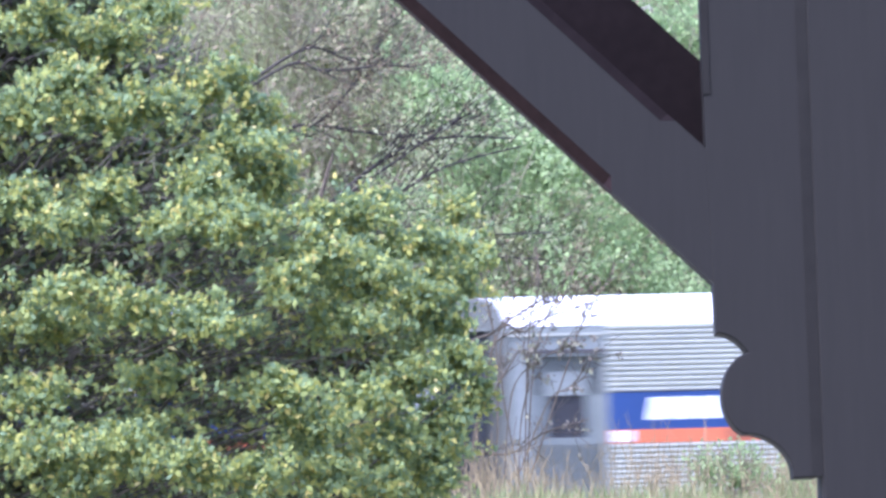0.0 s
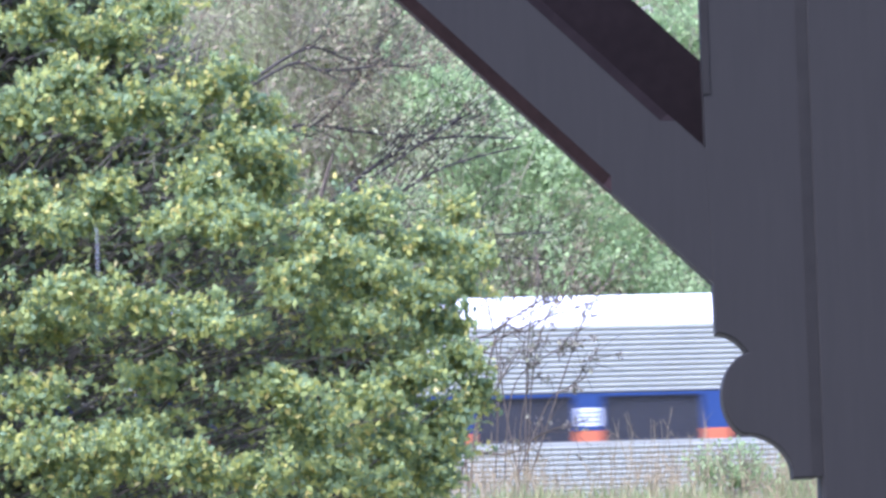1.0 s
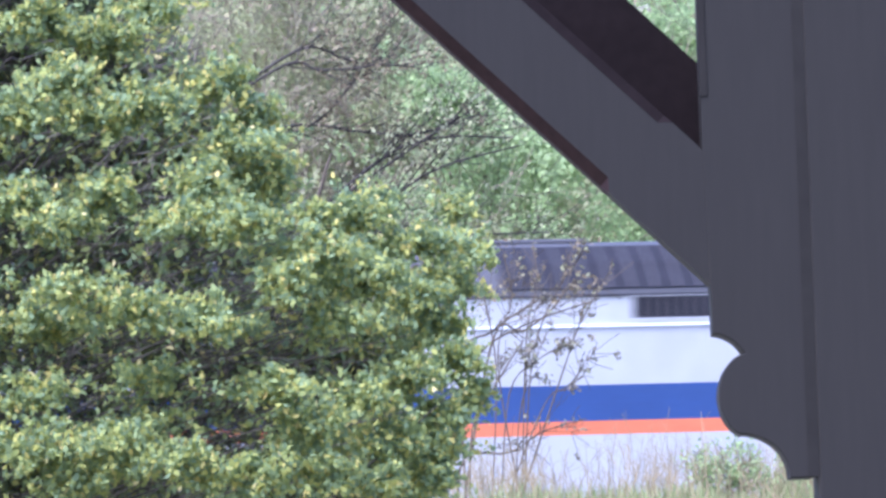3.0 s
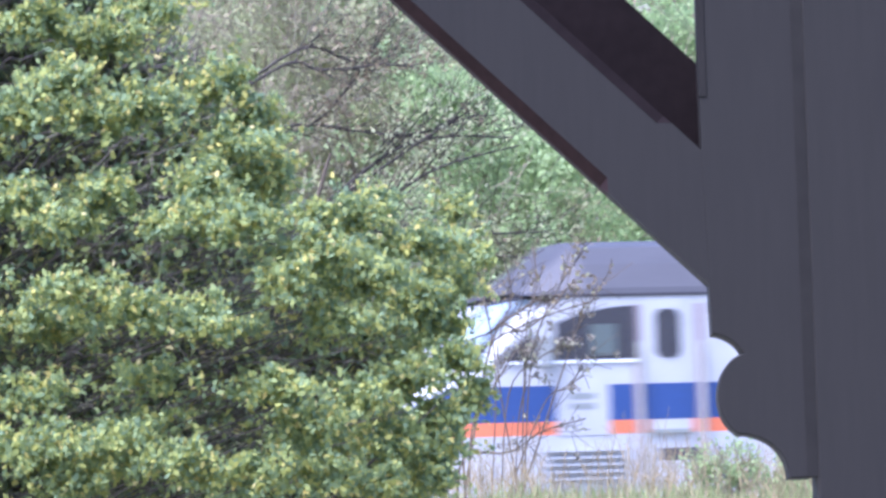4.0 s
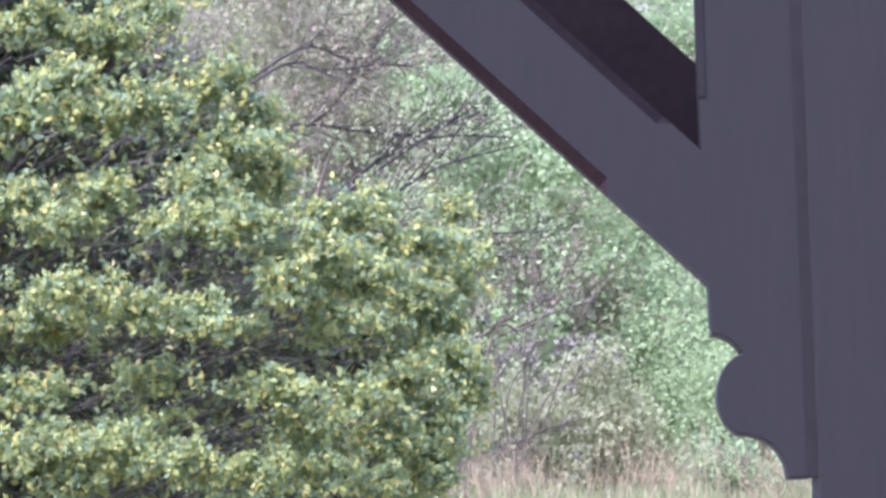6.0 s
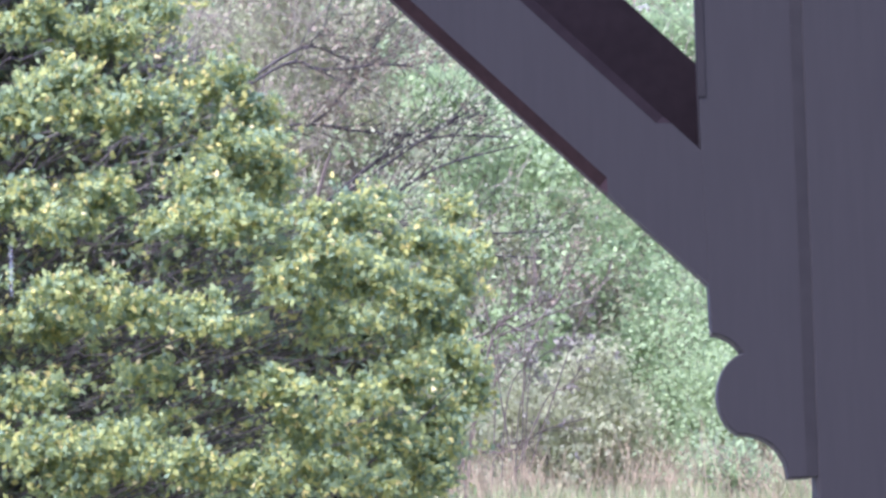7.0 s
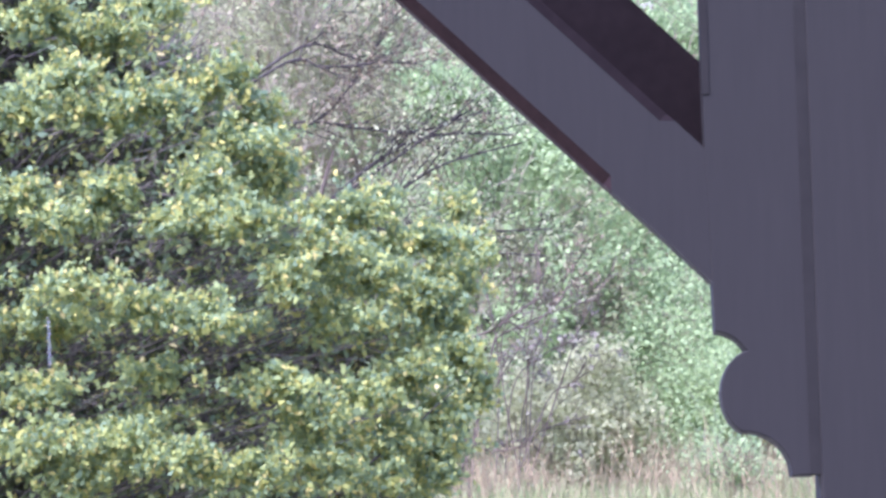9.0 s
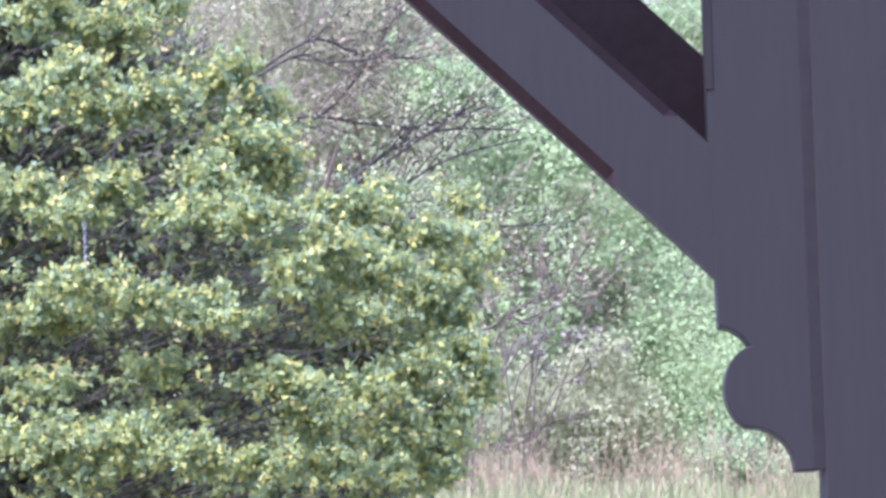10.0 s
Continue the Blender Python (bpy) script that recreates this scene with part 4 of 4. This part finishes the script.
def make_locomotive():
    """Streamlined diesel locomotive that pushes at the rear; its cab and sloping nose look back along the track."""
    top = new("diesel_locomotive")
    tagged(top, "white diesel locomotive with blue and orange stripes", "locomotive")
    x1, xc = -2.10, -18.30
    side = Shape()
    levels = [(1.25, 2.29, 0), (2.29, 2.455, 2), (2.455, 2.89, 1), (2.89, 3.98, 0)]
    ends = [(x1 + 0.63, 0.95), (x1 + 0.5, 1.22), (x1, 1.5)]     # chamfered rear corners in plan
    plan = [(xc, 1.5)] + ends[::-1]
    for sg in (-1, 1):
        for (z0, z1, m) in levels:
            for k, ((xa, ya), (xb, yb)) in enumerate(zip(plan, plan[1:])):
                m = 3 if k and m in (0, 3) else m          # grey paints the shade on the rear corners
                side.poly([(xa, sg * ya, z0), (xb, sg * yb, z0), (xb, sg * yb, z1), (xa, sg * ya, z1)], m)
    for (z0, z1, m) in levels:
        xa, ya = ends[0]
        side.poly([(xa, -ya, z0), (xa, ya, z0), (xa, ya, z1), (xa, -ya, z1)], m)
    side.poly([(x, y, 1.25) for x, y in [(xc, -1.5), (x1, -1.5), (ends[0][0], -0.95), (ends[0][0], 0.95), (x1, 1.5), (xc, 1.5)]], 0)
    part("body", side, [WHITE, BLUE, ORANGE, SHADED_GREY], top)
    # nose, lofted from cross-sections that shrink towards the front
    nose, rows = Shape(), []
    for x, h, w in zip(NOSE_X, NOSE_H, NOSE_W):
        f = min(1.0, 0.5 + 0.5 * (h - 1.9) / 2.08)
        f2 = min(1.0, (h - 1.25) / (3.1 - 1.25))
        zs = [1.25] + [1.25 + (z - 1.25) * f2 for z in (2.29, 2.455, 2.89)]
        hs = max(zs[-1] + 0.03, h - 0.22)
        right = [(-w, zs[0]), (-w, zs[1]), (-w, zs[2]), (-w, zs[3]), (-w * 0.995, hs), (-w * 0.94, h - 0.07), (-w * 0.82, h), (-w * 0.4, h + 0.02)]
        ring = right + [(-y, z) for y, z in right[::-1]]
        rows.append([(x, y, z) for y, z in ring])
    m = len(rows[0])
    for r in rows:
        nose.v += r
    strip = {0: 0, 1: 2, 2: 1}
    for k in range(len(rows) - 1):
        for j in range(m - 1):
            nose.f.append((k * m + j, k * m + j + 1, (k + 1) * m + j + 1, (k + 1) * m + j))
            jj = min(j, m - 2 - j)
            nose.m.append(strip.get(jj, 0))
    nose.f.append(tuple(range((len(rows) - 1) * m, len(rows) * m)))
    nose.m.append(0)
    part("nose", nose, [WHITE, BLUE, ORANGE], top)

    # windscreens on the sloping front, two panes with a post between
    for sg in (-1, 1):
        s = Shape()
        nrm = Vector((-0.59, 0, 0.81)) * 0.035
        a = [Vector((-18.66, sg * 1.38, 3.93)), Vector((-18.86, sg * 0.36, 3.90)), Vector((-19.53, sg * 0.36, 3.19)), Vector((-19.37, sg * 1.42, 3.19))]
        lo, hi = [p + Vector((0.35, 0, -0.05)) for p in a], [p + nrm for p in a]
        s.poly(hi)
        for k in range(4):
            s.poly([lo[k], lo[(k + 1) % 4], hi[(k + 1) % 4], hi[k]])
        w = part("windscreen", s, SCREEN, top, "windscreen with sky reflection in its pale tint")
        fr = Shape()
        for p, q in ((0, 1), (1, 2), (2, 3), (3, 0)):
            fr.tube([tuple(hi[p]), tuple(hi[q])], [0.028, 0.028], 0, 6)
        part("windscreen_seal", fr, BLACK, w)
    post = Shape()
    front = [(-18.84, 3.93), (-18.90, 3.91), (-19.57, 3.19), (-19.2, 3.15)]
    post.prism_y([(x - 0.02, z + 0.02) for x, z in front], -0.33, 0.33)
    part("windscreen_post", post, WHITE, top, "broad white centre post")
    # roof of dark sheet, sloping in from the eaves
    rr = [(-1.50, 3.982), (-1.47, 4.06), (-1.22, 4.36), (-0.95, 4.58), (-0.55, 4.67), (0.55, 4.67), (0.95, 4.58), (1.22, 4.36), (1.47, 4.06), (1.50, 3.982)]
    roof = Shape().prism_x(rr, -17.9, -1.5)
    i = len(roof.v)
    roof.v += [(-17.9, y, z) for y, z in rr] + [(-18.82 + 0.4 * (z - 3.98), y * 0.97, 3.985 + (z - 3.985) * 0.12) for y, z in rr]
    roof.f += [(i + k, i + k + 1, i + 10 + k + 1, i + 10 + k) for k in range(9)]
    roof.m += [0] * 9
    part("roof", roof, LOCO_ROOF, top, "slate grey roof")
    for y in (-1.15, 1.15):
        part("roof_beacon", Shape().cylinder_y(-1.98, 4.06, 0.09, y * 1.3 - 0.1, y * 1.3 + 0.1), LOGO, top, "bright white lamp casing")
    for xa, xb in ((-3.8, -1.6), (-8.2, -5.0)):
        for sg in (-1, 1):
            s = Shape().prism_x([(sg * y, z) for y, z in ((1.485, 4.065), (1.235, 4.375), (0.96, 4.60), (0.93, 4.57), (1.2, 4.34), (1.45, 4.05))], xa, xb)
            grid = part("radiator_grille", s, GRILLE, top, "dark radiator grille on the roof slope")
            bars = Shape()
            for k in range(int((xb - xa) / 0.29)):
                x = xa + 0.15 + k * 0.29
                bars.prism_x([(sg * y, z) for y, z in ((1.50, 4.07), (1.245, 4.39), (0.965, 4.615), (0.96, 4.60), (1.235, 4.375), (1.485, 4.065))], x, x + 0.035)
            part("grille_bar", bars, LOCO_ROOF, grid)
    for x in (-15.2, -12.0, -7.6, -4.2):
        s = Shape()
        s.box(x - 0.7, x + 0.7, -0.6, 0.6, 4.6, 4.72, 0, 0.03)
        part("roof_hatch", s, LOCO_ROOF, top)

    for sg in (-1, 1):
        def flat(x0, x1_, z0, z1, lift=0.006, thick=0.02):
            y = sg * (1.5 + lift)
            return Shape().box(x0, x1_, min(y, y - sg * thick), max(y, y - sg * thick), z0, z1)
        part("side_moulding", flat(-16.2, -1.98, 3.59, 3.625, 0.02, 0.03), LOGO, top, "bright moulding")
        part("eave_line", flat(-18.3, -1.98, 3.955, 3.985, 0.016, 0.03), BLACK, top)
        # grilles below the eave, with slats
        for (xa, xb, za, zb) in ((-3.67, -2.15, 3.69, 3.95), (-6.6, -4.85, 3.69, 3.95), (-13.6, -9.4, 3.72, 3.88), (-16.33, -14.35, 3.72, 3.88)):
            g = part("side_grille", flat(xa, xb, za, zb, 0.004), GRILLE, top, "dark louvred grille")
            fr = Shape()
            y0, y1 = sorted((sg * 1.504, sg * 1.516))
            fr.box(xa - 0.05, xb + 0.05, y0, y1, za - 0.05, za), fr.box(xa - 0.05, xb + 0.05, y0, y1, zb, zb + 0.012)
            fr.box(xa - 0.05, xa, y0, y1, za, zb), fr.box(xb, xb + 0.05, y0, y1, za, zb)
            part("grille_frame", fr, WHITE, g)
            sl = Shape()
            for k in range(int((xb - xa) / 0.12)):
                sl.box(xa + k * 0.12, xa + k * 0.12 + 0.025, y0, y1 - 0.004, za, zb)
            part("grille_slat", sl, UNDER, g)
        for (xa, xb) in ((-16.33, -14.0), (-13.4, -9.8)):
            y0, y1 = sorted((sg * 1.36, sg * 1.46))
            part("roof_grille", Shape().prism_x([(sg * 1.455, 4.09), (sg * 1.33, 4.24), (sg * 1.30, 4.22), (sg * 1.42, 4.07)], xa, xb), GRILLE, top, "dark roof grille strip")
        # emblem: quartered plain shapes
        ex = -2.78
        em = Shape()
        for k, (a, b, c, d, m) in enumerate(((0, .2, .1, .26, 0), (.2, .46, .12, .24, 1), (.04, .24, 0, .1, 1), (.24, .5, -.02, .12, 0))):
            y = sg * (1.506 + 0.001 * k)
            em.prism_y([(ex + a, 3.1 + c + 0.05), (ex + b, 3.1 + c - 0.03), (ex + b + 0.03, 3.1 + d - 0.05), (ex + a + 0.03, 3.1 + d + 0.02)], min(y, y - sg * 0.005), max(y, y - sg * 0.005), m)
        part("emblem", em, [YELLOW, RED_SIGN], top, "ochre and red quartered emblem")
        # cab side window: raked front, curved top
        y0, y1 = sorted((sg * 1.502, sg * 1.516))
        def top_line(x):
            t = (x + 19.10) / 1.75
            return 3.20 + 0.64 * math.sin(min(1.0, max(0, t)) * math.pi / 2) ** 0.85
        xs = [-19.05, -18.90, -18.74, -18.58]
        part("cab_window", Shape().prism_y([(xs[0], 3.2)] + [(x, top_line(x)) for x in xs[1:]] + [(xs[-1], 3.2)], y0, y1), GLASS, top, "dark quarter light")
        xs = [-18.32, -18.15, -17.95, -17.75, -17.55, -17.37, -17.29]
        cw = part("cab_window", Shape().prism_y([(xs[0], 3.2)] + [(x, top_line(x)) for x in xs] + [(xs[-1], 3.2)], y0, y1), GLASS, top, "dark cab side window")
        part("sliding_pane", flat(-17.88, -17.55, 3.24, 3.62, 0.02, 0.01), SIDE_PANE, cw)
        part("window_sill", flat(-18.95, -17.3, 3.155, 3.19, 0.02, 0.03), LOGO, cw)
        # cab door between handrails
        dr = part("cab_door", flat(-17.16, -16.62, 1.7, 3.90, 0.010, 0.02), WHITE, top, "white cab door")
        ring = [(-17.05, 3.27), (-16.99, 3.2), (-16.80, 3.2), (-16.74, 3.27), (-16.74, 3.72), (-16.80, 3.79), (-16.99, 3.79), (-17.05, 3.72)]
        part("door_window", Shape().prism_y(ring, sg * 1.511, sg * 1.52), GLASS, dr)
        y0, y1 = sorted((sg * 1.5, sg * 1.512))
        part("door_stripe", Shape().box(-17.16, -16.62, y0, y1 + 0.001, 2.455, 2.89), BLUE, dr)
        part("door_step", Shape().box(-17.15, -16.63, sg * 1.5 - 0.05, sg * 1.5 + 0.05, 2.28, 2.33), STEEL_DULL, dr)
        for x in (-17.28, -16.48):
            part("door_recess", flat(x - 0.055, x + 0.055, 1.6, 3.85, 0.003), RECESS, top, "pinkish grey recess")
            part("handrail", Shape().tube([(x, sg * 1.56, 1.6), (x, sg * 1.56, 3.4)], [0.02, 0.02], 0, 8), STEEL, top, "upright handrail")
        part("number_panel", flat(-18.33, -17.66, 2.28, 2.895, 0.008), WHITE, top, "white panel across the stripes")
        for z in (2.72, 2.6):
            part("number_bar", flat(-18.15, -17.84, z, z + 0.07, 0.012), STEEL_DULL, top, "grey bar of lettering")
        for k in range(5):
            part("side_step", Shape().box(-18.5 + 0.05 * (k % 2), -17.5, sg * 1.52 - 0.05, sg * 1.52 + 0.05, 1.74 + k * 0.085, 1.765 + k * 0.085), WHITE, top, "bright step bar")
        part("side_cover", flat(-17.05, -16.55, 1.95, 2.1, 0.012), UNDER, top)
        part("mirror", Shape().box(-18.52, -18.42, sg * 1.6 - 0.06, sg * 1.6 + 0.06, 3.1, 3.5, 0, 0.02), STEEL_DULL, top, "grey wing mirror")
        # lamps on the nose
        lx = -20.58
        hs = part("lamp_housing", Shape().box(lx - 0.04, lx + 0.1, sg * 0.8 - 0.2, sg * 0.8 + 0.2, 1.95, 2.2, 0, 0.03), UNDER, top)
        part("marker_lamp", Shape().box(lx - 0.08, lx - 0.038, sg * 0.8 - 0.13, sg * 0.8 + 0.13, 1.98, 2.16, 0, 0.04), LAMP_RED if sg < 0 else UNDER, hs, "lit red marker lamp" if sg < 0 else "unlit marker lamp")
    part("headlamp", Shape().box(-20.12, -20.0, -0.25, 0.25, 2.9, 3.02, 0, 0.03), UNDER, top)
    part("pilot", Shape().prism_y([(-20.66, 0.3), (-20.1, 0.3), (-20.1, 1.25), (-20.6, 1.25)], -0.84, 0.84), UNDER, top, "dark pilot plate")
    s = Shape().box(-20.2, -1.7, -1.4, 1.4, 1.05, 1.24)
    s.box(-13.5, -8.5, -1.35, 1.35, 0.4, 1.06, 0, 0.08)
    part("underframe", s, UNDER, top)
    part("coupler", Shape().box(-1.7, -0.75, -0.15, 0.15, 0.78, 0.98, 0, 0.03), UNDER, top)
    part("rear_rail", Shape().tube([(-1.6, -0.9, 2.5), (-0.92, -0.9, 2.5), (-0.92, -0.9, 1.2)], [0.03] * 3, 0, 6), RUST, top, "rusty orange hand bar")
    part("rear_gate", Shape().box(-1.5, -0.98, -0.92, -0.88, 1.3, 2.42), RUST_DULL, top, "rust-brown gate plate")
    bogie("bogie", -4.6, top, r=0.5), bogie("bogie", -17.4, top, r=0.5)
    return top


coach = make_coach((2.76, 1.5, 21.9))
coach_ahead = make_coach((21.9,))
locomotive = make_locomotive()


# ------------------------------------------------------------------ water dripping from the canopy edge
def make_drop(name, size, tall, mat, label, cores=()):
    s, n, m = Shape(), 10, 6
    rings = []
    for j in range(m + 1):
        a = math.pi * j / m
        r, z = size * math.sin(a), -tall * math.cos(a)
        rings.append([(r * math.cos(k * 2 * math.pi / n), r * math.sin(k * 2 * math.pi / n), z) for k in range(n)])
    for r in rings:
        s.v += r
    for j in range(m):
        for k in range(n):
            s.f.append((j * n + k, j * n + (k + 1) % n, (j + 1) * n + (k + 1) % n, (j + 1) * n + k))
            s.m.append(0)
    me = s.mesh(name, [mat], True)
    ob = part(name, me, mat)
    ob.visible_shadow = False
    for shell in cores:
        core = part("core", me, mat, ob)
        core.scale, core.visible_shadow = (shell, shell, 1), False
    return tagged(ob, label, "water drop", group="drops falling from the canopy")


# where each drop falls, and when it passes the height z: x, y, z, seconds
THIN = [(-0.675, 13.0, 2.278, 0.5), (-0.531, 13.0, 2.308, 1.0), (-0.615, 13.0, 2.506, 2.5), (-0.537, 13.0, 2.382, 4.5), (-0.510, 13.0, 2.285, 4.5), (-0.570, 13.0, 2.105, 4.5), (-0.521, 13.0, 2.073, 7.5), (-0.615, 13.0, 2.171, 9.0), (-0.561, 13.0, 2.313, 10.0), (0.146, 13.0, 2.554, 9.5), (0.148, 13.0, 2.523, 8.5), (-0.563, 13.0, 2.439, 5.2), (0.097, 13.0, 2.573, 7.2), (-0.663, 13.0, 2.303, 1.5), (-0.664, 13.0, 2.286, 7.0), (-0.545, 13.0, 2.482, 8.0), (0.136, 13.0, 2.554, 0.6), (-0.578, 13.0, 2.266, 3.2), (-0.541, 13.0, 2.334, 6.2), (0.061, 13.0, 2.635, 2.0)]
WIDE = [(0.185, 5.0, 1.795, 2.5), (0.251, 5.0, 1.793, 2.5), (0.081, 5.0, 1.983, 5.5), (0.141, 5.0, 1.981, 8.0), (0.114, 5.0, 1.928, 0.3), (0.114, 5.0, 1.961, 3.8), (0.176, 5.0, 1.926, 4.9), (0.169, 5.0, 1.809, 6.8), (0.164, 5.0, 1.816, 8.6), (0.078, 5.0, 1.886, 9.8), (0.187, 5.0, 1.842, 1.3)]
drops = []
for spot in THIN:
    drops.append((make_drop("water_drop", 0.0035, 0.006, WATER, "small clear falling water drop"), spot, 5.0))
for spot in WIDE:
    drops.append((make_drop("water_drop", 0.0125, 0.06, WATER_SOFT, "large pale blurred falling water drop", (0.5, 0.75) if spot[3] < 4 else (0.35,)), spot, 4.0))


# ------------------------------------------------------------------ what moves
def motions():
    def train_pose(t, x=0.0):
        s = 0.8735 + 11.85 * t - 0.16 * t * t - 27.518 + x
        p = TRACK_AT + ALONG * s
        return Matrix.Translation((p.x, p.y, RAIL_Z + 0.002)) @ Matrix.Rotation(TRACK, 4, "Z")
    times = [k * 0.5 for k in range(21)]
    walk(coach, [(t, train_pose(t)) for t in times])
    walk(coach_ahead, [(t, train_pose(t, 25.85)) for t in times])
    walk(locomotive, [(t, train_pose(t)) for t in times])
    for ob, (x, y, z, t), v in drops:
        hang, land = 3.1, 0.02
        t0, t1 = t - (hang - z) / v, t + (z - land) / v
        rows = []
        if t0 > 0:
            rows.append((0, pose(x, y, hang)))
            if t0 > 0.1:
                rows.append((t0, pose(x, y, hang)))
        else:
            rows.append((0, pose(x, y, z + v * t)))
        rows += [(k, pose(x, y, z - (k - t) * v)) for k in (t - 0.1, t, t + 0.1) if 0.03 < k <= 10 and k > t0 + 0.04]
        if t1 < 9.95:
            rows += [(t1, pose(x, y, land)), (10, pose(x, y, land))]
        elif t < 9.95:
            rows.append((10, pose(x, y, z - (10 - t) * v)))
        walk(ob, rows)


motions()
